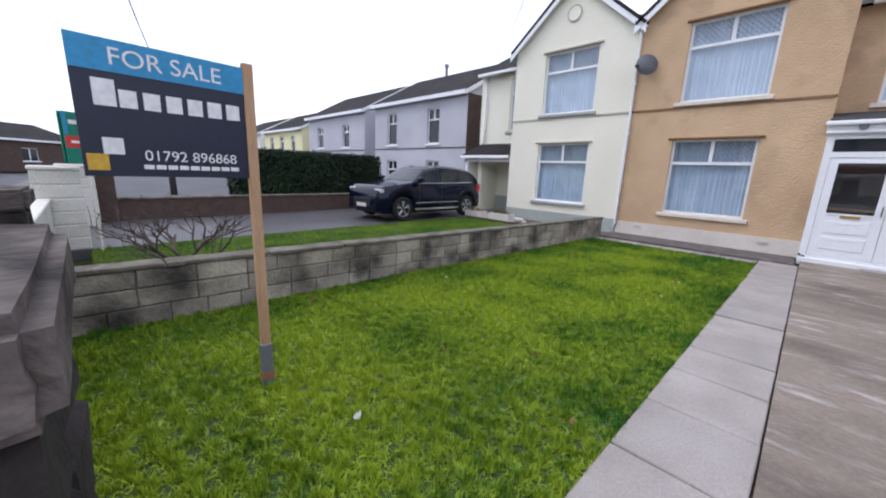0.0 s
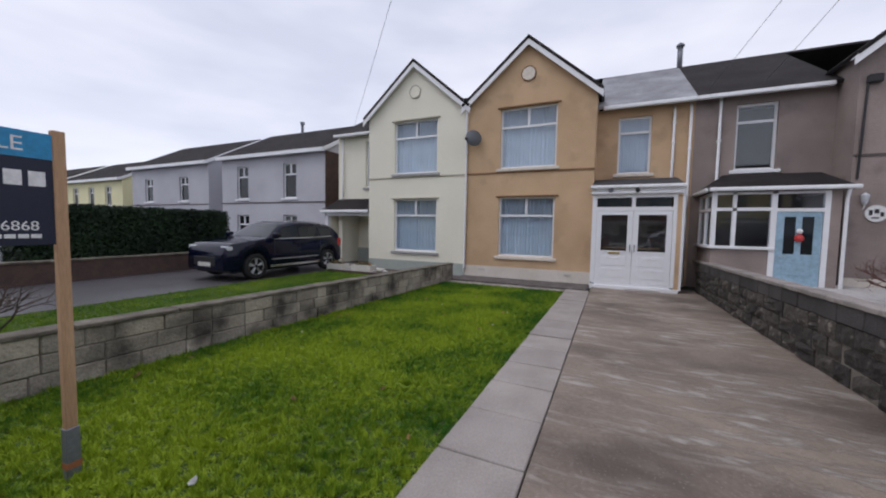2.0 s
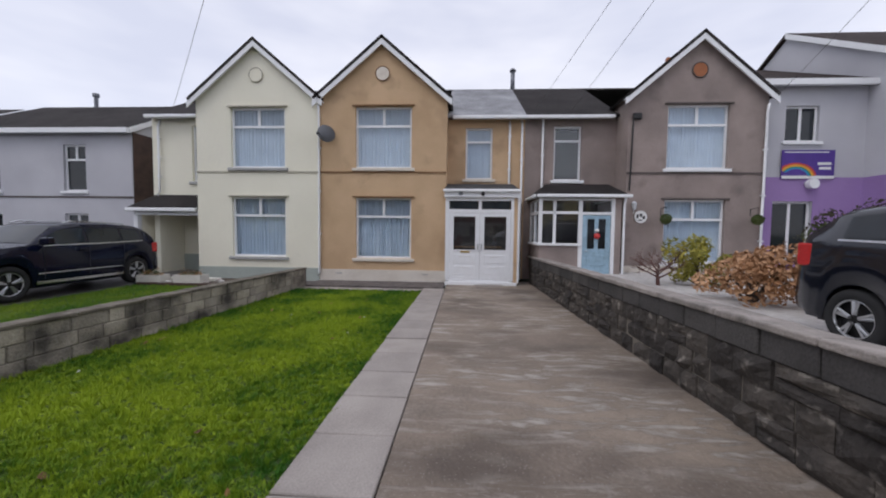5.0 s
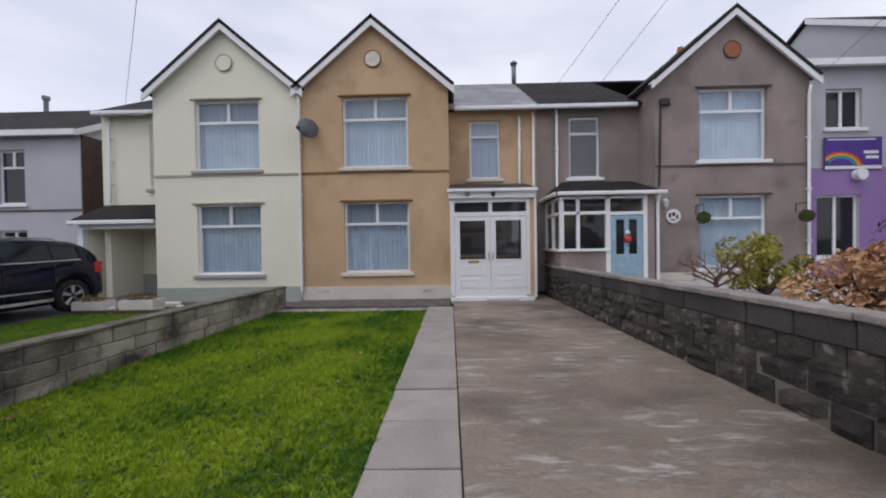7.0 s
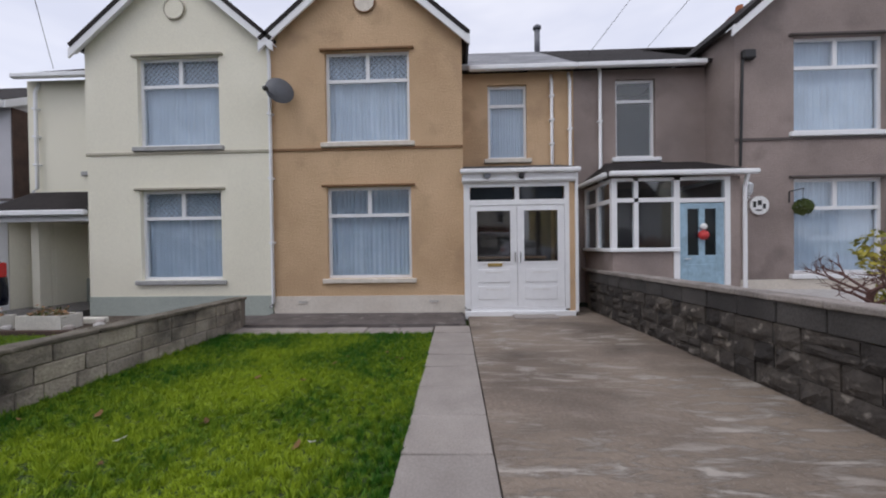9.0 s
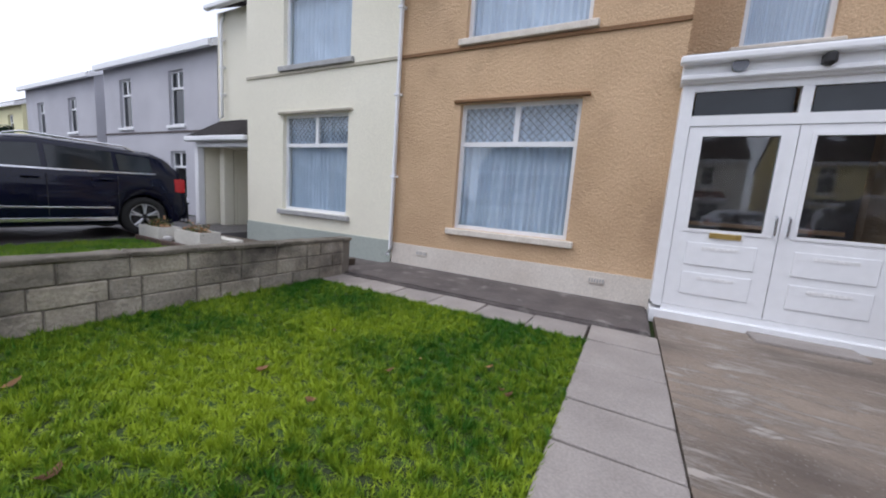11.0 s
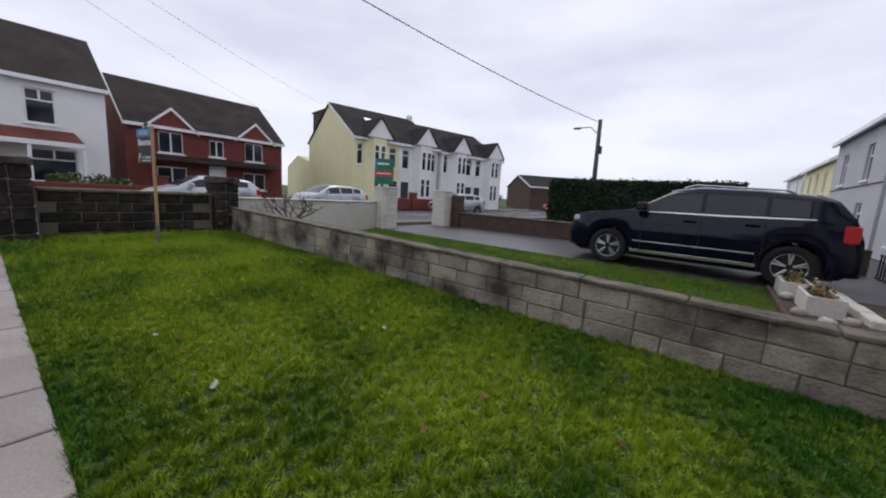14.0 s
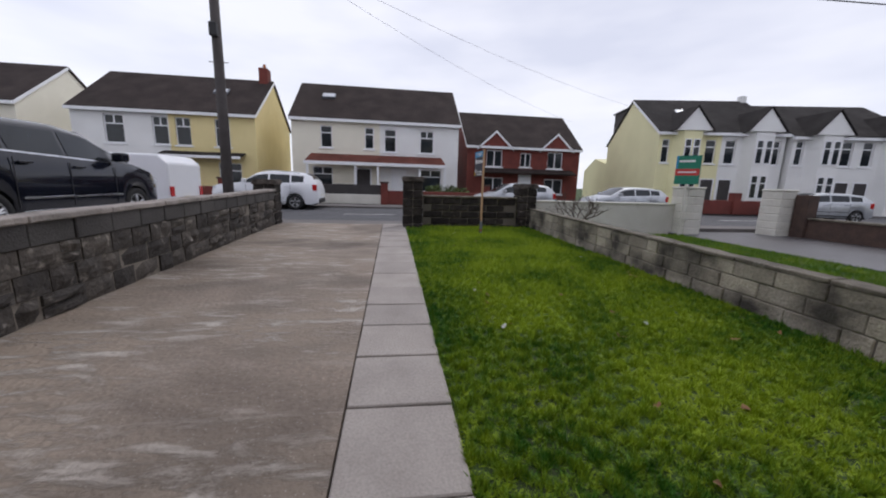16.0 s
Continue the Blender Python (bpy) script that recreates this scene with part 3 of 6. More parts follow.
# ---- grass ----
def grass(name, x0, x1, y0, y1, n, label, hmin, hmax, m=None, blades=GRASS):
    """Blades in tufts: many crossed waves raise and lower the sward, and hollows stay thin."""
    rng = np.random.default_rng(5)
    k = n // 24
    cx, cy, pick = rng.uniform(x0, x1, k), rng.uniform(y0, y1, k), rng.integers(0, k, n)
    loose = rng.random(n) < 0.35
    xs = np.clip(np.where(loose, rng.uniform(x0, x1, n), cx[pick] + rng.normal(0, 0.022, n)), x0, x1)
    ys = np.clip(np.where(loose, rng.uniform(y0, y1, n), cy[pick] + rng.normal(0, 0.022, n)), y0, y1)
    sward = np.zeros(n)
    for _ in range(36):
        a, wl, ph = rng.uniform(0, 2 * np.pi), rng.uniform(0.05, 0.17), rng.uniform(0, 2 * np.pi)
        sward += np.sin((xs * np.cos(a) + ys * np.sin(a)) * 2 * np.pi / wl + ph)
    sward = np.clip(sward / 4.2, -1.6, 1.6)
    keep = rng.random(n) < np.clip(1.1 + 0.65 * sward, 0.22, 1)
    xs, ys, loose, pick, sward = xs[keep], ys[keep], loose[keep], pick[keep], sward[keep]
    n = len(xs)
    tall = np.clip(1.0 + 0.55 * sward, 0.25, 2.0)
    a, hgt, lean = rng.uniform(0, 2 * np.pi, n), tall * rng.uniform(hmin, hmax, n) * np.where(loose, 0.7, (0.6 + 0.8 * rng.random(k))[pick]), rng.normal(0, 0.02, (n, 2))
    w = rng.uniform(0.003, 0.007, n)
    base = np.stack([xs, ys, np.full(n, -0.012)], 1)
    side = np.stack([np.cos(a) * w, np.sin(a) * w, np.zeros(n)], 1)
    tip = base + np.stack([lean[:, 0], lean[:, 1], hgt], 1)
    v = np.stack([base - side, base + side, tip], 1).reshape(-1, 3)
    me = bpy.data.meshes.new(name)
    me.vertices.add(3 * n), me.loops.add(3 * n), me.polygons.add(n)
    me.vertices.foreach_set("co", v.ravel())
    me.loops.foreach_set("vertex_index", np.arange(3 * n))
    me.polygons.foreach_set("loop_start", np.arange(n) * 3)
    me.update(calc_edges=True)
    me.materials.append(blades)
    ob = new(name, me)
    ob.matrix_world = m or Matrix()
    return tagged(ob, label, "grass", kind="stuff")


grass("grass", -0.2, 9.98, 1.41, 4.86, 720000, "short mossy grass, yellow-green in patches", 0.014, 0.042, TILT)
grass("grass", 0.2, 9.7, 5.06, 9.35, 330000, "short green grass of the next garden", 0.02, 0.05, None, GRASSN)


# ---- terraced houses ----
def gable_roof(house, half, apex, eave, y0, y1, material):
    over = 0.17
    s = (apex - eave) / half
    for k in (-1, 1):
        a = [(0, y0, apex + 0.12), (0, y1, apex + 0.12), (k * (half + over), y1, eave - s * over + 0.12), (k * (half + over), y0, eave - s * over + 0.12)]
        part("roof", slab_roof(bmesh.new(), *(a if k < 0 else a[::-1])), material, house, "dark tiled gable roof slope")
        b = prism([(0, apex + 0.03), (0, apex - 0.17), (k * (half + over), eave - s * over - 0.17), (k * (half + over), eave - s * over + 0.03)], "y", y0 + 0.01, y0 + 0.05)
        part("bargeboard", b, UPVC, house, "white bargeboard")
    soff = prism([(-half - over, eave - s * over + 0.02), (0, apex + 0.02), (half + over, eave - s * over + 0.02), (half + over, eave - s * over - 0.01), (0, apex - 0.01), (-half - over, eave - s * over - 0.01)], "y", y0 + 0.05, 0.0)
    part("soffit", soff, UPVC, house)


def terrace_house(label, y_mid, side, wallm, trim, sillm, plinthm, plinth_h, rec_len, rec_depth, roofm, main_roofm, leaded, disc_m, group="terraced houses", rec_win=(1.3, 3.38, 0.9, 1.75), doorway=None, rec_net=True):
    """A gabled bay beside a set-back part; local x runs along the front, local y goes into the house."""
    h = thing("house", label, "house", pose(11.75, y_mid, 0, 0, 0, -90), group)
    half, eave, apex = 2.04, 5.78, 7.52
    wins = [(0.03, 0.69, 1.80, 1.95), (0.03, 3.58, 1.80, 1.93)]
    holes = [(x - w / 2, x + w / 2, z, z + hh) for x, z, w, hh in wins]
    bm = wall_bm(-half, half, 0, eave, 0.25, holes)
    g = prism([(-half, eave), (half, eave), (0, apex)], "y", 0, 0.25)
    tmp = bpy.data.meshes.new("tmp")
    g.to_mesh(tmp), g.free(), bm.from_mesh(tmp)
    part("wall", bm, wallm, h)
    part("side_wall", boxes((-half, -half + 0.2, 0.25, 8, 0, eave), (half - 0.2, half, 0.25, 8, 0, eave)), wallm, h)
    # unseen dark surfaces added to close the room, so its windows look unlit
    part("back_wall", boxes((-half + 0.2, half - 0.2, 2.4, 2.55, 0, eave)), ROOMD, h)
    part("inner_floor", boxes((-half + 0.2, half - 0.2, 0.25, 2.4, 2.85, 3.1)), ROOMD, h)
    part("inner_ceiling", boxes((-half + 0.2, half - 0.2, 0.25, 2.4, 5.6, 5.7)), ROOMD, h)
    a, b = sorted((side * half, side * (half + rec_len)))
    rx, rz, rw, rh = rec_win
    rx = side * (half + rx)
    part("wall", wall_bm(a, b, 0, 5.35, 0.25, [(rx - rw / 2, rx + rw / 2, rz, rz + rh)] + ([doorway] if doorway else []), rec_depth), wallm, h)
    # dark sheet added behind the set-back window, standing in for a dim room
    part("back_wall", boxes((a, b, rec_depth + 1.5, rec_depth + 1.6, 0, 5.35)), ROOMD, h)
    window(h, rx, rz, rw, rh, rec_depth, sillm, 1, 0.27, rec_net)
    for i, (x, z, w, hh) in enumerate(wins):
        window(h, x, z, w, hh, 0, sillm, 2, 0.31, True, leaded, hood=trim)
    part("band", boxes((-half, half, -0.025, 0.0, 3.42, 3.47)), trim, h, "thin string course")
    part("plinth", boxes((-half, half, -0.02, 0.0, -0.14, plinth_h)), plinthm, h, "painted plinth")
    part("roundel", disc(0.0, 6.52, 0.21, -0.035, 0.0), disc_m, h, "round plaster boss")
    ring = bmesh.new()
    n = 32
    tube(ring, [(0.22 * math.cos(2 * math.pi * i / n), -0.03, 6.52 + 0.22 * math.sin(2 * math.pi * i / n)) for i in range(n + 1)], 0.018, 6)
    part("roundel_rim", ring, trim, h)
    gable_roof(h, half, apex, eave, -0.2, 4.3, roofm)
    x0, x1 = sorted((-side * half, side * (half + rec_len)))
    e0 = rec_depth - 0.25
    bm = bmesh.new()
    slab_roof(bm, (a, e0, 5.42), (b, e0, 5.42), (b, 4.5, 7.75), (a, 4.5, 7.75))
    part("roof", bm, main_roofm, h, "main roof slope")
    bm = bmesh.new()
    slab_roof(bm, (x1, 9.0, 5.42), (x0, 9.0, 5.42), (x0, 4.5, 7.75), (x1, 4.5, 7.75))
    part("roof", bm, SLATE, h)
    part("end_wall", prism([(0.9, 0), (8.6, 0), (8.6, 5.3), (4.5, 7.6), (0.9, 5.3)], "x", *((b - 0.2, b) if side > 0 else (a, a + 0.2))), wallm, h)
    part("gutter", bevelled(boxes((a + 0.17 * (side > 0), b - 0.17 * (side < 0), e0 - 0.1, e0 + 0.02, 5.28, 5.39)), 0.02), UPVC, h)
    return h


tan_house = terrace_house("tan pebbledashed terraced house with white windows", 2.89, 1, TAN, TANTRIM, SILLP, PLINTH, 0.32, 2.58, 0.85, SLATE, GREYSL, True, SILLP, rec_win=(1.06, 3.36, 0.9, 1.72))
grey_house = terrace_house("grey-brown pebbledashed terraced house with white windows", -6.75, -1, GREYR, GREYTRIM, UPVC, PLINTH, 0.58, 2.98, 0.85, SLATE, SLATE, False, TERRA, rec_win=(1.57, 3.33, 0.9, 1.8), rec_net=False)
cream_house = terrace_house("cream rendered terraced house with sage plinth", 7.0, -1, CREAM, CREAMTRIM, SILLG, SAGE, 0.34, 2.0, 0.55, SLATE, SLATE, True, CREAM, rec_win=(0.33, 3.2, 0.5, 1.9), doorway=(-3.85, -2.05, -0.1, 2.05))


def downpipe(x, y, z0, z1, kick=0.0):
    d = thing("downpipe", "white plastic downpipe fixed to the house front", "downpipe", pose(x, y, z0), "downpipes")
    part("pipe", pipe([(kick, 0, z1 - z0), (0, 0, z1 - z0 - 0.25), (0, 0, 0.12), (-0.1, 0, 0.02)], 0.036, 10), UPVC, d, smooth=True)
    for zz in (0.25, 0.5, 0.75):
        part("bracket", boxes((-0.045, 0.07, -0.05, 0.05, zz * (z1 - z0), zz * (z1 - z0) + 0.04)), UPVC, d)
    return d


downpipe(11.69, 4.93, 0.09, 5.55, -0.05)
downpipe(11.69, -8.72, 0.0, 5.5, -0.05)
downpipe(12.54, -1.22, 3.1, 5.3, 0.1)
downpipe(12.50, -1.62, 0.0, 5.3, 0.1)
downpipe(12.50, -2.3, 0.0, 5.5, 0.1)
downpipe(12.22, 10.75, 2.7, 5.3, 0.1)

# satellite dish and bracket on the tan wall
dish = thing("satellite_dish", "grey satellite dish on the tan wall", "satellite dish", pose(11.75, 4.55, 4.6))
bm = bmesh.new()
bmesh.ops.create_uvsphere(bm, u_segments=24, v_segments=16, radius=0.5)
bmesh.ops.delete(bm, geom=[v for v in bm.verts if v.co.z > -0.40], context="VERTS")
bmesh.ops.transform(bm, verts=bm.verts, matrix=pose(-0.28, 0.05, 0, 0, 100, 35) @ Matrix.Translation((0, 0, 0.42)))
part("reflector", bm, DISHM, dish, smooth=True)
part("arm", pipe([(0, 0.05, -0.1), (-0.2, 0.03, -0.08), (-0.3, 0.03, 0)], 0.018), DISHM, dish)
part("receiver", bevelled(boxes((-0.62, -0.52, 0.16, 0.24, -0.12, -0.04)), 0.015), BLACKP, dish)
part("feed_arm", pipe([(-0.28, 0.04, -0.2), (-0.58, 0.2, -0.1)], 0.012), DISHM, dish)

# ---- the porch of the tan house ----
porch = thing("porch", "white panelled double-door porch with dark glass", "porch", pose(11.5, 0.82, 0, 0, 0, -90))
W = 2.0
part("frame", boxes((0, 0.09, 0, 0.08, 0.06, 2.62), (W, W + 0.09, 0, 0.08, 0.06, 2.62), (0.09, W, 0, 0.08, 2.54, 2.62), (0.09, W, 0, 0.08, 2.17, 2.28), (1.0, 1.09, 0.003, 0.077, 2.28, 2.54), (0.09, W, 0, 0.08, 0.02, 0.09)), UPVC, porch)
for x in (0.16, 1.16):
    t = part("transom_pane", boxes((x - 0.07 + 0.02, x + 0.80, 0.03, 0.04, 2.28, 2.54)), DARKGLASS, porch, "dark transom glass")
for k, x in enumerate((0.095, 1.048)):
    w = 0.945
    d = part("door", wall_bm(x, x + w, 0.095, 2.165, 0.05, [(x + 0.13, x + w - 0.13, 1.02, 2.06)], 0.012), UPVC, porch, "white panelled door leaf")
    part("door_glass", boxes((x + 0.13, x + w - 0.13, 0.03, 0.038, 1.02, 2.06)), GLASS, d).visible_shadow = False
    part("glazing_bead", wall_bm(x + 0.10, x + w - 0.10, 0.99, 2.09, 0.012, [(x + 0.135, x + w - 0.135, 1.025, 2.055)], 0.0), UPVC, d)
    for z0 in (0.25, 0.60):
        part("panel", bevelled(boxes((x + 0.15, x + w - 0.15, 0.0, 0.012, z0, z0 + 0.27)), 0.008), UPVC, d)
        part("panel_arch", bevelled(boxes((x + 0.3, x + w - 0.3, -0.006, 0.0, z0 + 0.19, z0 + 0.225)), 0.002), SIGNW, d)
    hx = x + (w - 0.05 if k == 0 else 0.05)
    part("handle", pipe([(hx, -0.01, 1.0), (hx, -0.05, 1.02), (hx, -0.05, 1.2), (hx, -0.01, 1.22)], 0.012), CHROME, d, "chrome handle")
    if k == 0:
        part("letter_box", bevelled(boxes((x + 0.35, x + 0.64, -0.012, 0.012, 0.93, 0.99)), 0.006), BRASS, d, "brass letter box")
part("fascia", bevelled(boxes((-0.06, W + 0.2, -0.06, 0.1, 2.62, 2.86)), 0.012), UPVC, porch)
part("moulding", bevelled(boxes((-0.07, W + 0.21, -0.10, -0.05, 2.64, 2.70)), 0.015), UPVC, porch)
part("gutter", bevelled(boxes((-0.1, W + 0.28, -0.17, -0.05, 2.80, 2.89)), 0.025, 2), UPVC, porch)
part("flat_roof", bevelled(slab_roof(bmesh.new(), (-0.05, -0.08, 2.92), (W + 0.2, -0.08, 2.92), (W + 0.2, 1.1, 3.2), (-0.05, 1.1, 3.2)), 0.01), LEADF, porch, "dark felt porch roof")
part("side_wall", boxes((W + 0.09, W + 0.2, 0.0, 1.1, 0, 2.62)), TAN, porch)
part("side_panel", boxes((-0.03, 0.0, 0.0, 0.25, 0.09, 2.62)), UPVC, porch)
part("corner_trim", boxes((W + 0.2, W + 0.26, -0.03, 0.06, 0.0, 2.8)), UPVC, porch)
part("threshold", bevelled(boxes((-0.03, W + 0.2, -0.05, 0.3, -0.15, 0.02)), 0.01), UPVC, porch, "white threshold")
# dark sheet added behind the door glass, so the porch looks unlit inside
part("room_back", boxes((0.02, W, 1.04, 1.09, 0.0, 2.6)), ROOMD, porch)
part("room_shelf", boxes((0.2, 1.8, 0.7, 1.0, 1.05, 1.1)), TIMBER, porch)
bell = solid("lantern", bevelled(boxes((-0.06, 0.06, -0.05, 0.05, 0, 0.13)), 0.03), BLACKP, "small black lantern on the porch fascia", "lamp", pose(11.39, -0.3, 2.68))
solid("name_plaque", disc(0, 0, 0.07, -0.01, 0.01, 16), GREYPL, "small round grey plaque on the porch fascia", "plaque", pose(11.39, 0.38, 2.76, 0, 0, -90))

# ---- the glazed porch of the grey house ----
gp = thing("porch", "glazed white bay porch with pale blue door", "porch", pose(11.12, -1.95, 0, 0, 0, -90))
part("base_wall", boxes((0.02, 1.22, 0.02, 0.2, 0, 1.2), (0.02, 0.2, 0.2, 1.45, 0, 1.2)), GREYR, gp)
part("sill", bevelled(boxes((-0.06, 1.25, -0.05, 0.2, 1.2, 1.27), (-0.06, 0.2, 0.2, 1.45, 1.2, 1.27)), 0.01), UPVC, gp)
part("frame", boxes((0, 0.1, 0, 0.1, 1.27, 2.6), (0.42, 0.5, 0, 0.08, 1.27, 2.6), (1.16, 1.27, 0, 0.1, 0, 2.6), (2.1, 2.2, 0, 0.1, 0, 2.6), (0.1, 1.16, 0, 0.08, 2.14, 2.22), (0.1, 2.1, 0, 0.08, 2.54, 2.6), (1.27, 2.1, 0, 0.08, 2.12, 2.2),
                    (0, 0.08, 0.68, 0.78, 1.27, 2.6), (0, 0.08, 1.36, 1.45, 1.27, 2.6), (0, 0.08, 0.1, 0.68, 2.14, 2.22), (0, 0.08, 0.78, 1.36, 2.14, 2.22), (0, 0.08, 0.1, 1.36, 2.54, 2.6), (2.1, 2.18, 0.1, 1.45, 2.54, 2.6)), UPVC, gp)
for r in ((0.1, 0.42, 0.03, 0.036, 1.27, 2.14), (0.5, 1.16, 0.03, 0.036, 1.27, 2.14), (0.1, 1.16, 0.03, 0.036, 2.22, 2.54), (1.27, 2.1, 0.03, 0.036, 2.2, 2.54), (0.03, 0.036, 0.1, 0.68, 1.27, 2.14), (0.03, 0.036, 0.78, 1.36, 1.27, 2.14), (0.03, 0.036, 0.1, 1.36, 2.22, 2.54)):
    part("pane", boxes(r), GLASS, gp).visible_shadow = False
bd = part("door", wall_bm(1.28, 2.09, 0.05, 2.11, 0.05, [(1.42, 1.63, 1.12, 2.0), (1.74, 1.95, 1.12, 2.0)], 0.02), DOORBLUE, gp, "pale blue panelled door")
for x in (1.42, 1.74):
    part("door_glass", boxes((x, x + 0.21, 0.04, 0.046, 1.12, 2.0)), DARKGLASS, bd)
part("handle", pipe([(1.35, 0.0, 1.05), (1.45, -0.03, 1.05)], 0.012), CHROME, bd)
for z0 in (0.2, 0.62):
    part("panel", bevelled(boxes((1.42, 1.95, 0.008, 0.02, z0, z0 + 0.33)), 0.006), DOORBLUE, bd)
part("side_wall", boxes((2.2, 2.38, 0.0, 1.45, 0, 2.6)), GREYR, gp)
# dark sheet added behind the glazed bay, in place of its dim inside
part("back_wall", boxes((0.1, 2.2, 1.42, 1.45, 0, 2.6)), ROOMD, gp)
part("gutter", bevelled(boxes((-0.1, 2.62, -0.18, -0.06, 2.62, 2.71)), 0.02), UPVC, gp)
part("side_gutter", bevelled(boxes((-0.18, -0.06, -0.06, 1.45, 2.62, 2.71)), 0.02), UPVC, gp)
bm = bmesh.new()
slab_roof(bm, (-0.12, -0.12, 2.70), (2.55, -0.12, 2.70), (2.55, 1.45, 3.2), (0.5, 1.45, 3.2))
part("roof", bm, SLATE, gp, "dark tiled lean-to roof")
bm = bmesh.new()
slab_roof(bm, (-0.12, 1.45, 2.70), (-0.12, -0.12, 2.70), (0.5, 1.45, 3.2), (0.49, 1.45, 3.2))
part("roof_hip", bm, SLATE, gp)
part("downpipe", pipe([(2.45, -0.1, 2.64), (2.45, -0.02, 2.4), (2.45, -0.02, 0.05)], 0.035), UPVC, gp)
# seasonal ornament on the blue door
orn = thing("door_ornament", "small red and white ornament on the blue door", "ornament", pose(11.10, -3.64, 1.5))
bm = bmesh.new()
bmesh.ops.create_uvsphere(bm, u_segments=12, v_segments=8, radius=0.09)
part("body", bm, SIGNR, orn, smooth=True)
bm = bmesh.new()
bmesh.ops.create_uvsphere(bm, u_segments=12, v_segments=8, radius=0.06, matrix=Matrix.Translation((0, 0, 0.16)))
part("top", bm, SIGNW, orn, smooth=True)
# wall lantern, plaque, hanging baskets, alarm box
lan = thing("wall_lantern", "small white wall lantern beside the porch", "lamp", pose(11.7, -4.95, 2.3))
part("shade", pipe([(0, 0, 0), (0, 0, 0.06), (0, 0, 0.22), (0, 0, 0.28)], [0.03, 0.06, 0.08, 0.02], 8), LAMPL, lan)
part("bracket", pipe([(0.05, 0, -0.1), (0, 0, -0.05), (0, 0, 0)], 0.012), UPVC, lan)
pl = thing("wall_plaque", "round white plaque with dark figures on the grey wall", "plaque", pose(11.73, -5.17, 2.1, 0, 0, -90))
part("plate", disc(0, 0, 0.19, -0.02, 0.02), SIGNW, pl)
for x, z, w, h in ((-0.1, 0.02, 0.06, 0.12), (0.0, 0.05, 0.08, 0.1), (0.09, -0.02, 0.06, 0.1), (-0.02, -0.1, 0.12, 0.03)):
    part("mark", boxes((x - w / 2, x + w / 2, -0.024, -0.02, z - h / 2, z + h / 2)), BLACKP, pl)
for yy in (-5.78, -8.42):
    hb = thing("hanging_basket", "dark green ball topiary hung on a black bracket", "hanging basket", pose(11.75, yy, 2.05), "hanging baskets on the grey house")
    part("bracket", pipe([(-0.01, 0, 0.1), (-0.01, 0, 0.32), (-0.32, 0, 0.34)], 0.012, 6), BLACKP, hb)
    part("chain", pipe([(-0.3, 0, 0.33), (-0.3, 0, 0.1)], 0.006, 5), BLACKP, hb)

    def ball(r):
        d = Vector((r.gauss(0, 1), r.gauss(0, 1), r.gauss(0, 1))).normalized()
        return d * 0.15 * r.uniform(0.85, 1.05) + Vector((-0.3, 0, -0.02)), d

    ob = new("foliage", leaves("foliage", ball, 700, 0.03, GBUSH, random.Random(int(-yy * 10))))
    ob.parent = hb
solid("alarm_box", bevelled(boxes((-0.1, 0.02, -0.13, 0.13, 0, 0.2)), 0.03), BLACKP, "dark alarm box high on the grey wall", "alarm box", pose(11.74, -4.95, 5.05))
solid("wall_cable", pipe([(11.72, -4.8, 2.9), (11.72, -4.85, 5.1)], 0.025, 6), BLACKP, "black cable down the grey wall", "cable")

# ---- the open porch of the cream house ----
cp = thing("porch", "open cream lean-to porch with slate roof", "porch", pose(11.95, 11.35, 0, 0, 0, -90))
bm = bmesh.new()
slab_roof(bm, (-0.18, -0.18, 2.28), (2.26, -0.18, 2.28), (2.26, 0.65, 3.0), (0.7, 0.65, 3.0))
part("roof", bm, SLATE, cp, "dark slate lean-to roof")
bm = bmesh.new()
slab_roof(bm, (-0.18, 0.75, 2.28), (-0.18, -0.18, 2.28), (0.7, 0.65, 3.0), (0.69, 0.7, 3.0))
part("roof_hip", bm, SLATE, cp)
part("gutter", bevelled(boxes((-0.2, 2.24, -0.26, -0.12, 2.14, 2.26)), 0.02), UPVC, cp)
part("lintel", boxes((0, 2.26, -0.08, 0.06, 2.02, 2.16)), UPVC, cp)
part("post", bevelled(boxes((-0.06, 0.10, -0.08, 0.08, 0, 2.02)), 0.01), UPVC, cp)
part("side_wall", boxes((0, 0.1, 0.09, 0.7, 0, 2.2)), CREAM, cp)
part("inner_wall", boxes((0.1, 2.2, 1.45, 1.55, -0.1, 2.2), (0.42, 0.5, 0.62, 1.45, -0.1, 2.2)), CREAM, cp)
part("inner_plinth", boxes((0.5, 2.2, 1.41, 1.45, -0.1, 0.62)), SAGE, cp)
part("ceiling_board", boxes((0.1, 2.26, 0.06, 1.45, 2.06, 2.1)), CREAMTRIM, cp)
part("inner_door", bevelled(boxes((1.5, 2.2, 1.38, 1.41, 0.0, 2.0)), 0.01), UPVC, cp, "white front door in the porch")

# roof furniture
aer = thing("tv_aerial", "thin metal television aerial behind the roof", "aerial", pose(15.6, 3.9, 7.4))
part("mast", pipe([(0, 0, 0), (0, 0, 1.6)], 0.02, 6), DISHM, aer)
part("boom", pipe([(0, -0.5, 1.35), (0, 0.7, 1.7)], 0.012, 5), DISHM, aer)
for k in range(6):
    part("element", pipe([(-0.2, -0.4 + k * 0.2, 1.38 + k * 0.058), (0.2, -0.4 + k * 0.2, 1.38 + k * 0.058)], 0.006, 4), DISHM, aer)
ch = thing("chimney", "dark brick chimney stack behind the tan gable", "chimney", pose(16.3, 3.3, 7.2))
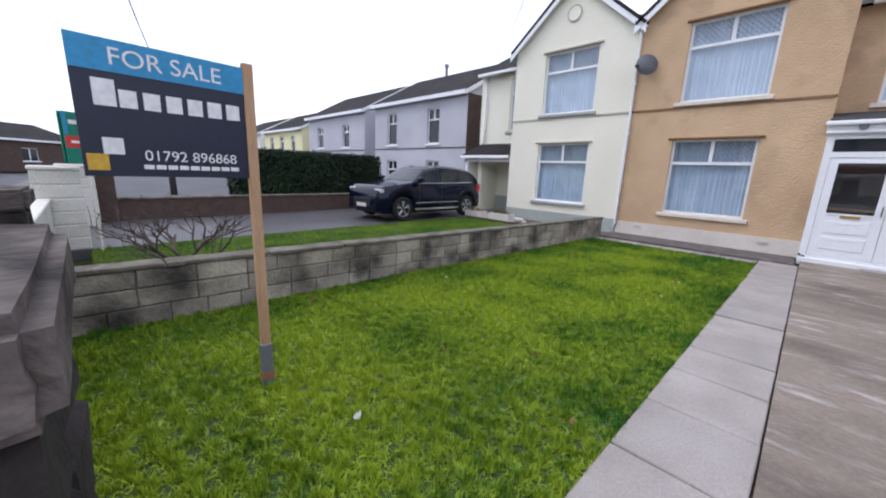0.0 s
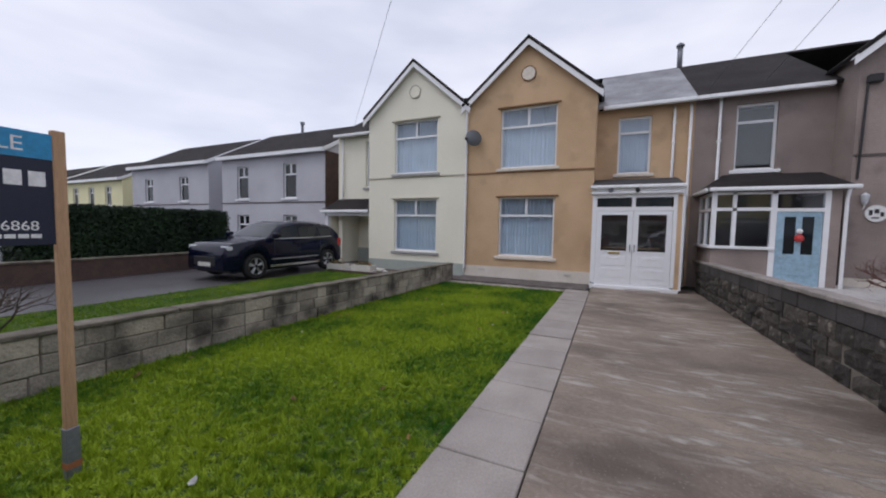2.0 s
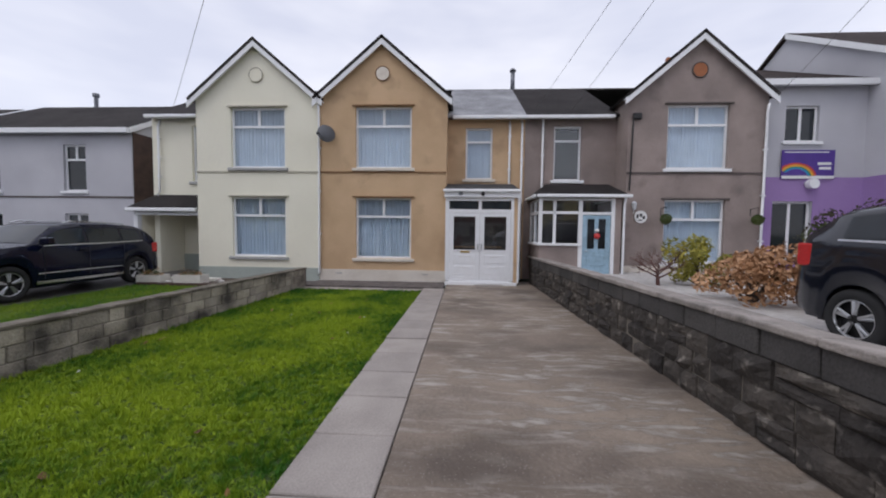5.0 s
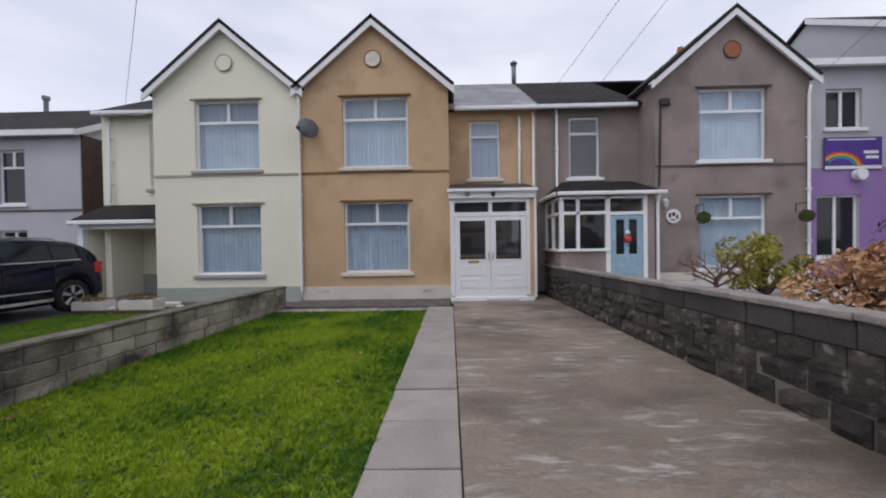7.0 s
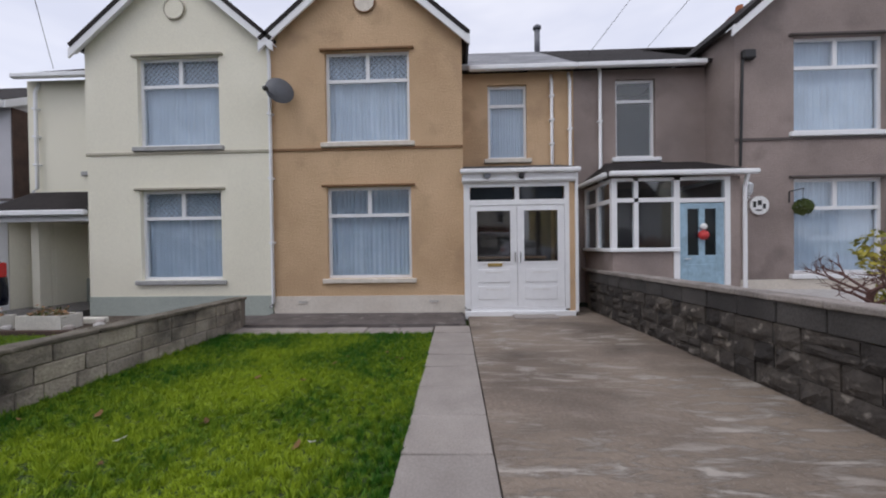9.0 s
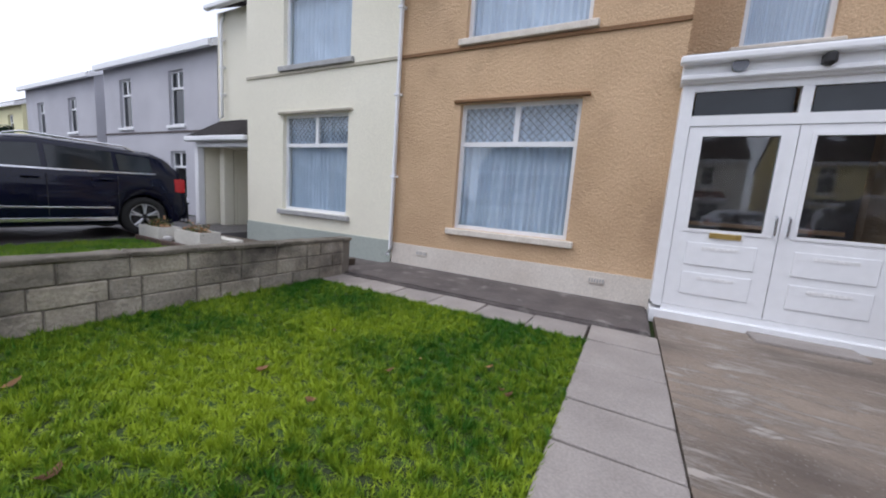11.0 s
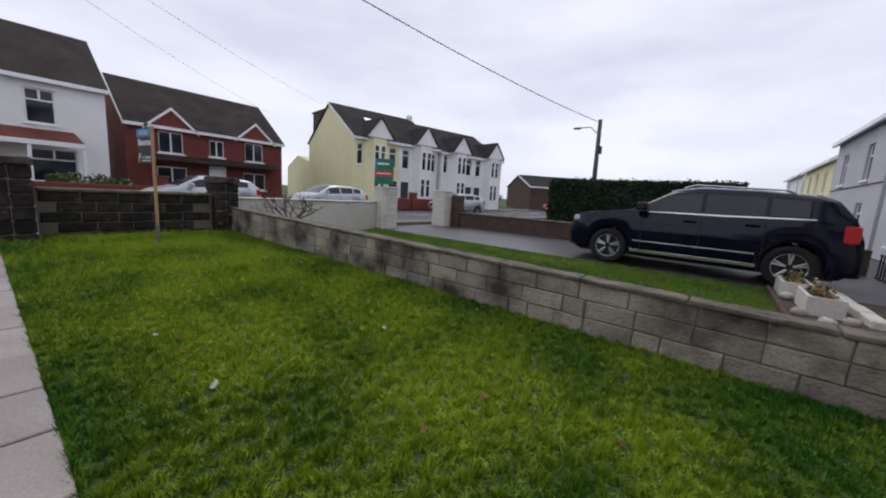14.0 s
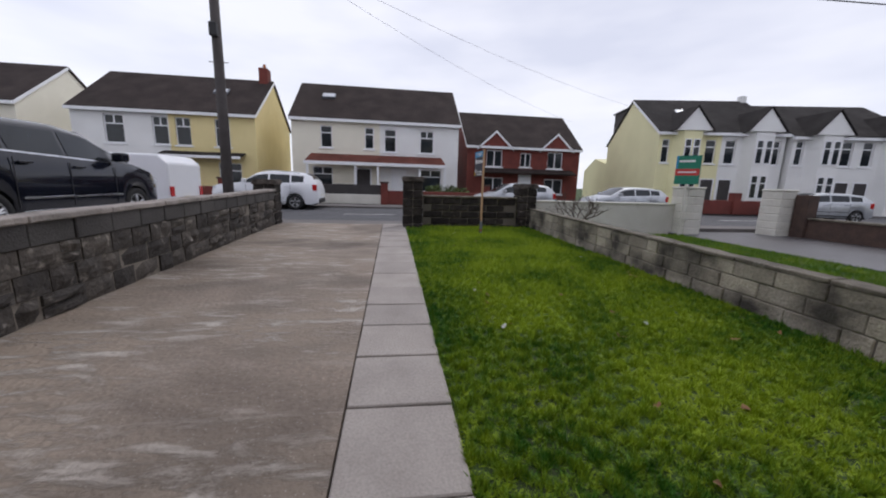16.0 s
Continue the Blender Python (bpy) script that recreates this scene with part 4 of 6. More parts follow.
part("chimney_body", bevelled(boxes((-0.5, 0.5, -0.35, 0.35, 0, 1.2)), 0.02), BROWNB, ch)
part("cap", boxes((-0.56, 0.56, -0.41, 0.41, 1.2, 1.3)), STOOPM, ch)
fl = thing("flue_pipe", "grey flue pipe with a cowl on the ridge", "flue", pose(16.2, -1.75, 7.6))
part("pipe", pipe([(0, 0, 0), (0, 0, 0.85)], 0.09, 12), GREYPL, fl, smooth=True)
part("cowl", pipe([(0, 0, 0.85), (0, 0, 0.92), (0, 0, 1.0)], [0.13, 0.14, 0.05], 12), GREYPL, fl, smooth=True)
ch2 = thing("chimney", "red brick chimney behind the grey gable", "chimney", pose(16.0, -8.1, 7.3))
part("chimney_body", bevelled(boxes((-0.3, 0.3, -0.22, 0.22, 0, 1.3)), 0.02), REDB, ch2)
part("pot", pipe([(0, 0, 1.3), (0, 0, 1.55)], [0.13, 0.1], 10), TERRA, ch2)


# ---- plain houses: a rectangular body, gabled roof and windows on the front ----
def plain_house(label, m, width, depth, eave, ridge, walls, roofm, wins, sidem=None, group="houses of the street", doors=(), over=0.2, sill=UPVC, bandz=None, trim=GREYTRIM, split=None, transom=0.32, net=False):
    h = thing("house", label, "house", m, group)
    holes = [(x - w / 2, x + w / 2, z, z + hh) for x, z, w, hh in wins]
    part("wall", wall_bm(0, width if split is None else split, 0, eave, 0.25, [q for q in holes if split is None or q[0] < split]), walls[0], h)
    if split is not None:
        part("wall", wall_bm(split, width, 0, eave, 0.25, [q for q in holes if q[0] >= split]), walls[1], h)
    # dark sheet added just behind the window holes, in place of dim rooms
    part("inner_wall", boxes((0.25, width - 0.25, 0.6, 0.7, 0, eave)), ROOMD, h)
    for x0, mm in ((0, walls[0]), (width - 0.25, walls[-1])):
        part("gable_wall", prism([(0.25, 0), (depth, 0), (depth, eave), (depth / 2, ridge - 0.06), (0.25, eave + 0.12)], "x", x0, x0 + 0.25), sidem or mm, h)
    part("back_wall", boxes((0.25, width - 0.25, depth - 0.25, depth, 0, eave)), walls[0], h)
    e = eave - over * (ridge - eave) / (depth / 2) + 0.1
    bm = bmesh.new()
    slab_roof(bm, (-0.12, -over, e), (width + 0.12, -over, e), (width + 0.12, depth / 2, ridge + 0.1), (-0.12, depth / 2, ridge + 0.1))
    part("roof", bm, roofm, h, "dark tiled roof slope")
    bm = bmesh.new()
    slab_roof(bm, (width + 0.12, depth + over, e), (-0.12, depth + over, e), (-0.12, depth / 2, ridge + 0.1), (width + 0.12, depth / 2, ridge + 0.1))
    part("roof", bm, roofm, h)
    part("fascia", boxes((-0.1, width + 0.1, -over - 0.1, -over + 0.02, e - 0.22, e - 0.04)), UPVC, h)
    for x0 in (-0.14, width + 0.10):
        part("bargeboard", prism([(-over, e - 0.02), (depth / 2, ridge + 0.08), (depth / 2, ridge - 0.12), (-over, e - 0.22)], "x", x0, x0 + 0.04), UPVC, h)
    if bandz:
        part("band", boxes((0, width, -0.025, 0, bandz, bandz + 0.06)), trim, h)
    for x, z, w, hh in wins:
        window(h, x, z, w, hh, 0, sill, 2 if w > 0.8 else 1, transom, net, far=True)
    for x, w, mm in doors:
        d = part("door", bevelled(boxes((x - w / 2, x + w / 2, -0.03, 0.02, 0.0, 2.1)), 0.01), mm, h)
        part("door_frame", boxes((x - w / 2 - 0.08, x - w / 2, -0.04, 0.02, 0, 2.18), (x + w / 2, x + w / 2 + 0.08, -0.04, 0.02, 0, 2.18), (x - w / 2, x + w / 2, -0.04, 0.02, 2.1, 2.18)), UPVC, d)
    return h


def chimney(x, y, z, mm, label):
    c = thing("chimney", label, "chimney", pose(x, y, z))
    part("chimney_body", bevelled(boxes((-0.4, 0.4, -0.3, 0.3, 0, 1.1)), 0.02), mm, c)
    part("pot", pipe([(0, 0, 1.1), (0, 0, 1.4)], [0.13, 0.1], 10), TERRA, c)


# next houses along the row beyond the cream house
det = plain_house("pale grey rendered house with a brown brick gable", pose(13.25, 20.2, 0, 0, 0, -90), 7.5, 6.8, 5.3, 7.15, [PALE], SLATE,
                  [(1.7, 2.95, 0.9, 1.75), (5.2, 2.95, 0.9, 1.75), (1.7, 0.5, 0.95, 1.6), (5.2, 0.5, 0.95, 1.6)], None, bandz=2.7, group="houses beyond the hedge")
part("brick_flank", boxes((7.502, 7.54, 0.02, 6.7, 0, 5.15)), BROWNB, det, "dark brown brick flank")
plain_house("pale grey rendered house further along the row", pose(13.5, 30.0, 0, 0, 0, -90), 8.2, 6.8, 5.3, 7.15, [PALE], SLATE, [(2.0, 2.95, 0.9, 1.5), (5.8, 2.95, 0.9, 1.5), (2.0, 0.6, 1.0, 1.4), (5.8, 0.6, 1.0, 1.4)], bandz=2.7, group="houses beyond the hedge")
plain_house("lemon rendered house far along the row", pose(13.8, 41.0, 0, 0, 0, -90), 9, 6.8, 4.8, 6.6, [LEMONW], SLATE, [(2, 2.8, 0.9, 1.4), (4.5, 2.8, 0.9, 1.4), (7, 2.8, 0.9, 1.4), (2, 0.7, 1.0, 1.3), (7, 0.7, 1.0, 1.3)], group="houses beyond the hedge")
plain_house("white rendered house far along the row", pose(13.8, 51.5, 0, 0, 0, -90), 9, 6.8, 4.8, 6.6, [WHITEW], SLATE, [(2, 2.8, 0.9, 1.4), (7, 2.8, 0.9, 1.4), (2, 0.7, 1.0, 1.3), (7, 0.7, 1.0, 1.3)], group="houses beyond the hedge")
fl2 = thing("flue_pipe", "thin grey flue on the pale house roof", "flue", pose(16.6, 17.6, 6.6))
part("pipe", pipe([(0, 0, 0), (0, 0, 1.1)], 0.08, 10), GREYPL, fl2)
part("cowl", pipe([(0, 0, 1.1), (0, 0, 1.25)], 0.13, 10), GREYPL, fl2)

# pale and lilac building on the other side
li = plain_house("pale grey and lilac building with a purple banner", pose(12.2, -8.85, 0, 0, 0, -90), 3.2, 8, 6.35, 8.3, [PALE], BROWNT, [(1.32, 4.5, 1.0, 1.1), (1.15, 0.9, 1.2, 1.75)], transom=0, group="terraced houses")
part("lilac_band", wall_bm(0, 3.2, 0.0, 3.4, 0.02, [(0.55, 1.75, 0.9, 2.65)], -0.02), LILAC, li, "lilac painted lower storey")
wing = plain_house("pale grey gabled wing with a brown tiled roof", pose(10.6, -12.05, 0, 0, 0, -90), 6, 9, 6.35, 9.2, [PALE], BROWNT, [(2.5, 4.4, 1.6, 1.3)], group="terraced houses")
part("lilac_band", boxes((0, 6, -0.02, 0, 0, 3.4)), LILAC, wing, "lilac painted lower storey")
part("lilac_flank", boxes((-0.02, 0, 0, 1.6, 0, 3.4)), LILAC, wing)
ban = thing("banner", "purple banner with a rainbow arc on the wall", "banner", pose(12.14, -10.35, 3.35, 0, 0, -90))
part("cloth", boxes((-0.78, 0.78, -0.012, 0.012, 0, 0.88)), VIOLET, ban)
for k, mm in enumerate((SIGNR, ORANGE, SIGNY, SIGNG, SIGNB)):
    r0 = 0.62 - k * 0.05
    pts = [(-0.35 + r * math.cos(a), 0.02 + 0.75 * r * math.sin(a)) for r, seq in ((r0, range(0, 13)), (r0 - 0.05, range(12, -1, -1))) for a in (math.pi * (0.05 + 0.75 * i / 12) for i in seq)]
    part("rainbow_band", prism([(max(-0.77, px), pz) for px, pz in pts], "y", -0.016, -0.0125), mm, ban)
part("writing_bar", boxes((0.28, 0.68, -0.016, -0.0125, 0.42, 0.5), (0.33, 0.68, -0.016, -0.0125, 0.28, 0.36), (-0.7, 0.6, -0.016, -0.0125, 0.8, 0.83), (-0.77, 0.77, -0.016, -0.0125, 0.0, 0.09)), SIGNW, ban)
solid("wall_light", disc(0, 0, 0.15, -0.12, 0.05, 14), UPVC, "white round floodlight under the banner", "lamp", pose(12.1, -10.45, 3.18, 0, 0, -90))

# across the road
A = 90
wh = plain_house("ivory and white semi-detached pair with red tiled porch", pose(-16, -5.5, 0, 0, 0, A), 11.1, 8, 5.35, 8.25, [CREAMW, WHITEW], BROWNT,
                 [(2.2, 3.45, 0.75, 1.4), (5.0, 3.45, 0.6, 1.4), (6.4, 3.3, 0.8, 1.5), (8.9, 3.3, 0.95, 1.5), (1.9, 0.7, 1.3, 1.5), (9.2, 0.7, 1.5, 1.5)], split=5.7, doors=((4.6, 0.9, WOODD), (7.0, 0.9, UPVC)))
bm = bmesh.new()
slab_roof(bm, (1.0, -1.2, 2.5), (10.1, -1.2, 2.5), (9.9, 0, 3.05), (1.2, 0, 3.05))
part("porch_roof", bm, REDT, wh, "red tiled lean-to canopy")
part("porch_fascia", boxes((0.95, 10.15, -1.26, -1.2, 2.3, 2.5)), UPVC, wh)
for x in (1.1, 4.1, 5.55, 8.3, 10.0):
    part("porch_post", boxes((x, x + 0.12, -1.2, -1.08, 0, 2.3)), UPVC, wh)
ye = plain_house("white and yellow semi-detached pair with brown roof", pose(-16, -18.2, 0, 0, 0, A), 10.5, 8, 5.3, 8.2, [WHITEW, YELLOWW], BROWNT,
                 [(2.3, 3.2, 1.1, 1.7), (4.9, 3.2, 0.9, 1.7), (6.2, 3.2, 0.9, 1.7), (8.5, 3.2, 0.9, 1.7), (2.3, 0.7, 1.4, 1.5), (8.8, 0.7, 1.4, 1.5)], split=5.4, doors=((4.7, 0.9, WOODD), (6.4, 0.9, UPVC)))
bm = bmesh.new()
slab_roof(bm, (5.0, -1.0, 2.55), (9.8, -1.0, 2.55), (9.8, 0, 2.85), (5.0, 0, 2.85))
part("porch_roof", bm, SLATE, ye, "dark lean-to canopy")
part("porch_fascia", boxes((4.95, 9.85, -1.05, -1.0, 2.42, 2.58)), UPVC, ye)
plain_house("ivory rendered house down the street", pose(-16, -31.5, 0, 0, 0, A), 10.5, 8, 5.4, 8.3, [CREAMW], BROWNT, [(2.3, 3.2, 1.1, 1.6), (8.2, 3.2, 1.1, 1.6), (2.3, 0.7, 1.4, 1.5), (8.2, 0.7, 1.4, 1.5)])
chimney(-20, -8.2, 8.0, REDB, "red brick chimney on the yellow house")
rd = plain_house("red brick house with two small front gables", pose(-19, 6.9, 0, 0, 0, A), 9.4, 8, 4.4, 7.4, [REDB], BROWNT,
                 [(2.2, 2.75, 1.3, 1.3), (4.8, 2.8, 0.9, 1.1), (7.3, 2.75, 1.3, 1.3), (2.2, 0.7, 1.6, 1.2), (7.3, 0.7, 1.6, 1.2)], transom=0, doors=((4.8, 0.9, UPVC),))
for gx in (2.2, 7.3):
    part("front_gable", prism([(gx - 1.25, 4.2), (gx + 1.25, 4.2), (gx, 5.35)], "y", -0.22, 0.5), REDB, rd)
    for k in (-1, 1):
        part("gable_verge", prism([(gx, 5.5), (gx, 5.32), (gx + k * 1.45, 4.0), (gx + k * 1.45, 4.18)], "y", -0.3, -0.24), UPVC, rd)
        bm = bmesh.new()
        q = [(gx, -0.28, 5.5), (gx, 2.6, 5.5), (gx + k * 1.45, 2.6, 4.2), (gx + k * 1.45, -0.28, 4.2)]
        part("gable_roof", slab_roof(bm, *(q if k < 0 else q[::-1]), 0.06), BROWNT, rd)
bm = bmesh.new()
slab_roof(bm, (0.6, -1.0, 2.3), (8.8, -1.0, 2.3), (8.8, 0, 2.65), (0.6, 0, 2.65))
part("lean_to", bm, BROWNT, rd)

# bay-fronted terrace at the side street
ang = 90 - 12
def bay_pair(label, L0, off, cols, eave, ridge):
    d, n = Vector((0.208, 0.978, 0)), Vector((-0.978, 0.208, 0))
    o = Vector((-14, 19.4, 0)) + d * L0 - n * off
    w = 8.3
    h = plain_house(label, pose(o.x, o.y, 0, 0, 0, ang), w, 9.5, eave, ridge, cols, SLATE,
                    [(0.5, 3.2, 0.5, 1.6), (3.5, 3.2, 0.7, 1.6), (4.8, 3.2, 0.7, 1.6), (7.8, 3.2, 0.5, 1.6)], split=w / 2, group="bay-fronted terrace", transom=0.3, doors=((3.55, 0.8, WOODD), (4.75, 0.8, WOODD)))
    for k, cx in enumerate((1.85, 6.45)):
        part("bay", prism([(cx - 0.95, 0.0), (cx - 0.6, -0.7), (cx + 0.6, -0.7), (cx + 0.95, 0.0)], "z", 0, eave), cols[k], h, "two-storey bay")
        for z in (0.9, 3.2):
            for x0, x1 in ((cx - 0.5, cx - 0.06), (cx + 0.06, cx + 0.5)):
                part("bay_window", boxes((x0, x1, -0.74, -0.70, z, z + 1.55)), UPVC, h)
                part("bay_pane", boxes((x0 + 0.06, x1 - 0.06, -0.745, -0.74, z + 0.06, z + 1.0), (x0 + 0.06, x1 - 0.06, -0.745, -0.74, z + 1.07, z + 1.49)), DARKGLASS, h)
        part("bay_gable", prism([(cx - 1.15, eave), (cx + 1.15, eave), (cx, eave + 1.45)], "y", -0.8, 0.6), WHITEW, h)
        for s in (-1, 1):
            bm = bmesh.new()
            q = [(cx, -0.9, eave + 1.58), (cx, 3.2, eave + 1.58), (cx + s * 1.25, 3.2, eave + 0.02), (cx + s * 1.25, -0.9, eave + 0.02)]
            part("bay_roof", slab_roof(bm, *(q if s < 0 else q[::-1]), 0.06), SLATE, h)
    return h


bay = bay_pair("lemon and white bay-fronted terraced pair", 0, 0, [LEMONW, WHITEW], 5.3, 8.3)
part("dormer", bevelled(boxes((0.25, 4.0, 5.3, 9.2, 5.2, 8.0)), 0.02), WOODD, bay, "dark clad box dormer")
part("dormer_roof", boxes((0.15, 4.1, 5.2, 9.35, 8.0, 8.12)), LEADF, bay)
part("rear_wing", prism([(9.5, 0), (16.0, 0), (16.0, 3.2), (12.75, 4.3), (9.5, 3.6)], "x", 0.0, 3.8), LEMONW, bay, "lemon rear extension")
rf = pose(2.6, 2.55, 6.98, 32, 0, 0)
part("rooflight", bevelled(boxes((-0.35, 0.35, -0.5, 0.5, 0.0, 0.1, rf)), 0.02), LAMPL, bay, "pale rooflight")
part("chimney", bevelled(boxes((8.0, 8.4, 4.5, 5.0, 7.6, 8.75)), 0.02), WHITEW, bay, "white rendered chimney")
bay_pair("white bay-fronted terraced pair", 8.5, 0.35, [WHITEW, WHITEW], 5.1, 7.9)
low = plain_house("low brown brick hall with grey roof", pose(-11, 45.5, 0, 0, 0, 45), 16, 10, 3.0, 4.6, [BROWNB], SLATE, [(4, 1, 1.4, 1.2), (11, 1, 1.4, 1.2)], transom=0, group="far buildings")


# rooflights and wall vents
for x, y, z, sl in ((-18.2, -3.4, 7.18, 36), (-18.0, -10.4, 7.0, 36)):
    rl2 = thing("rooflight", "pale rooflight set in the tiled roof", "rooflight", pose(x, y, z, 0, 36, 0), "rooflights")
    part("frame", bevelled(boxes((-0.3, 0.3, -0.45, 0.45, -0.1, 0.06)), 0.02), GREYPL, rl2)
    part("pane", boxes((-0.24, 0.24, -0.39, 0.39, 0.061, 0.07)), LAMPL, rl2)
for yy in (1.5, 4.3):
    v = thing("air_vent", "small terracotta air vent in the plinth", "vent", pose(11.725, yy, 0.2), "plinth vents")
    part("plate", boxes((-0.012, 0.0, -0.11, 0.11, -0.04, 0.04)), PLINTH, v)
    for k in range(6):
        part("slot", boxes((-0.016, -0.012, -0.095 + k * 0.034, -0.078 + k * 0.034, -0.025, 0.025)), SILLG, v)


# ---- cars ----
def car(label, m, L, Wd, H, paint, front_over, base, wheel_r, style="suv", near_detail=True, group="parked cars"):
    """A car that heads along local -x, its nose at x = 0, on the ground at z = 0."""
    c = thing("car", label, "car", m, group)
    half = Wd / 2
    fx, rx = front_over, front_over + base
    low = 0.24

    def curve(keys, x):
        return float(np.interp(x, [k[0] * L for k in keys], [k[1] for k in keys]))

    if style == "suv":
        belt = [(0, .40), (.015, .52), (.05, .60), (.22, .665), (.30, .68), (.6, .685), (.9, .71), (.97, .68), (1, .50)]
        top = [(0, .41), (.015, .54), (.05, .615), (.22, .675), (.28, .70), (.42, .955), (.52, 1.0), (.72, .99), (.88, .955), (.93, .90), (.982, .70), (1, .52)]
    else:
        belt = [(0, .36), (.02, .48), (.08, .57), (.2, .64), (.3, .66), (.6, .69), (.9, .72), (.98, .70), (1, .45)]
        top = [(0, .37), (.02, .50), (.08, .585), (.17, .65), (.22, .68), (.40, .955), (.52, 1.0), (.75, .985), (.90, .93), (.985, .72), (1, .47)]
    plan = [(0, .78), (.02, .86), (.08, .95), (.2, .99), (.5, 1.0), (.85, .98), (.96, .93), (1, .85)]
    xs = sorted(set(np.round(np.linspace(0, L, 64), 4)))

    def section(x):
        b, t, w = curve(belt, x) * H, curve(top, x) * H, curve(plan, x) * half
        lo = low if 0.15 < x < L - 0.15 else low + 0.06
        for cx in (fx, rx):
            if abs(x - cx) < wheel_r * 1.13:
                lo = max(lo, wheel_r + math.sqrt((wheel_r * 1.13) ** 2 - (x - cx) ** 2))
        cab = max(0.0, min(1.0, (t - b) / (0.25 * H)))
        wr = w * (0.985 - 0.22 * cab)
        t2 = max(t, b + 0.005)
        mid = min(b - 0.02, max(lo + 0.02, 0.55 * b + 0.45 * lo))
        return [(0.96 * w, lo), (w, min(b - 0.03, lo + 0.10 if lo < 0.4 else lo + 0.02)), (w * 1.0, mid), (0.985 * w, b - 0.015), (0.965 * w, b), (wr + 0.25 * (0.965 * w - wr), b + 0.78 * (t2 - b)), (wr * 0.93, b + 0.95 * (t2 - b)), (wr * 0.6, t2 + 0.012), (0, t2 + 0.02)]

    bm = bmesh.new()
    rings = []
    for x in xs:
        s = section(x)
        ring = [bm.verts.new((x, -y, z)) for y, z in s] + [bm.verts.new((x, y, z)) for y, z in s[-2::-1]]
        rings.append(ring)
    for a, b in zip(rings, rings[1:]):
        for k in range(len(a) - 1):
            bm.faces.new((a[k], b[k], b[k + 1], a[k + 1]))
    bm.faces.new(rings[0]), bm.faces.new(rings[-1][::-1])
    bmesh.ops.recalc_face_normals(bm, faces=list(bm.faces))
    part("body", bm, paint, c, smooth=True)
    part("underbody", boxes((0.25, L - 0.25, -half * 0.8, half * 0.8, 0.2, 0.62)), BLACKP, c)

    def side_pane(name, x0, x1, v0, v1, s, material, off=0.006):
        b2 = bmesh.new()
        n = 10
        lo_r, hi_r = [], []
        for i in range(n + 1):
            x = x0 + (x1 - x0) * i / n
            q = section(x)
            (ya, za), (yb, zb) = q[4], q[5]
            lo_r.append(b2.verts.new((x, s * (ya + (yb - ya) * v0 + off), za + (zb - za) * v0)))
            hi_r.append(b2.verts.new((x, s * (ya + (yb - ya) * v1 + off), za + (zb - za) * v1)))
        for i in range(n):
            b2.faces.new((lo_r[i], lo_r[i + 1], hi_r[i + 1], hi_r[i]) if s < 0 else (lo_r[i], hi_r[i], hi_r[i + 1], lo_r[i + 1]))
        return part(name, b2, material, c, smooth=True)

    a0 = 0.33 * L
    for s in (-1, 1):
        side_pane("front_side_window", a0, 0.53 * L, 0.08, 0.97, s, DARKGLASS)
        side_pane("rear_side_window", 0.545 * L, 0.73 * L, 0.08, 0.97, s, DARKGLASS)
        side_pane("quarter_window", 0.745 * L, 0.86 * L, 0.12, 0.93, s, DARKGLASS)
        side_pane("window_trim", a0, 0.87 * L, 0.0, 0.06, s, CHROME, 0.009)
        w = curve(plan, L / 2) * half
        part("sill_trim", bevelled(boxes((fx + wheel_r * 1.2, rx - wheel_r * 1.2, s * w - 0.012, s * w + 0.012, 0.30, 0.36)), 0.004), CHROME if near_detail else BLACKP, c)
        part("door_moulding", bevelled(boxes((fx + wheel_r * 1.3, rx - wheel_r * 1.3, s * w - 0.008, s * w + 0.010, 0.52, 0.545)), 0.004), CHROME if near_detail else BLACKP, c)
        mx, mz = 0.315 * L, curve(belt, 0.33 * L) * H + 0.07
        part("mirror", bevelled(boxes((mx - 0.06, mx + 0.12, min(s * (half + 0.0), s * (half + 0.2)), max(s * (half + 0.0), s * (half + 0.2)), mz - 0.04, mz + 0.12)), 0.035, 2), paint, c)
        for hx in (0.5, 0.7):
            zz = curve(belt, hx * L) * H - 0.12
            part("door_handle", bevelled(boxes((hx * L - 0.1, hx * L + 0.1, min(s * w * 0.985, s * (w + 0.03)), max(s * w * 0.985, s * (w + 0.03)), zz - 0.015, zz + 0.015)), 0.008), paint, c)
        for hx in (0.325, 0.537, 0.735):
            part("door_seam", boxes((hx * L, hx * L + 0.008, s * w - 0.004, s * w + 0.004, 0.4, curve(belt, hx * L) * H - 0.06)), BLACKP, c)
        q = section(0.05 * L)
        part("headlight", bevelled(boxes((0.02 * L, 0.10 * L, min(s * q[3][0] * 0.62, s * q[3][0] * 1.0), max(s * q[3][0] * 0.62, s * q[3][0] * 1.0), q[4][1] - 0.15, q[4][1] - 0.04)), 0.02, 2), LAMPL, c, "clear headlight")
        q = section(0.955 * L)
        part("tail_light", bevelled(boxes((0.94 * L, 0.985 * L, min(s * q[3][0] * 0.75, s * (q[3][0] + 0.015)), max(s * q[3][0] * 0.75, s * (q[3][0] + 0.015)), q[4][1] - 0.30, q[4][1] - 0.02)), 0.025, 2), REDL, c, "red tail light")

    def slope_pane(name, xa, xb, wide, material):
        b2 = bmesh.new()
        rows = []
        for i in range(7):
            x = xa + (xb - xa) * i / 6
            z = curve(top, x) * H + 0.028
            w = section(x)[7][0] / 0.6 * wide
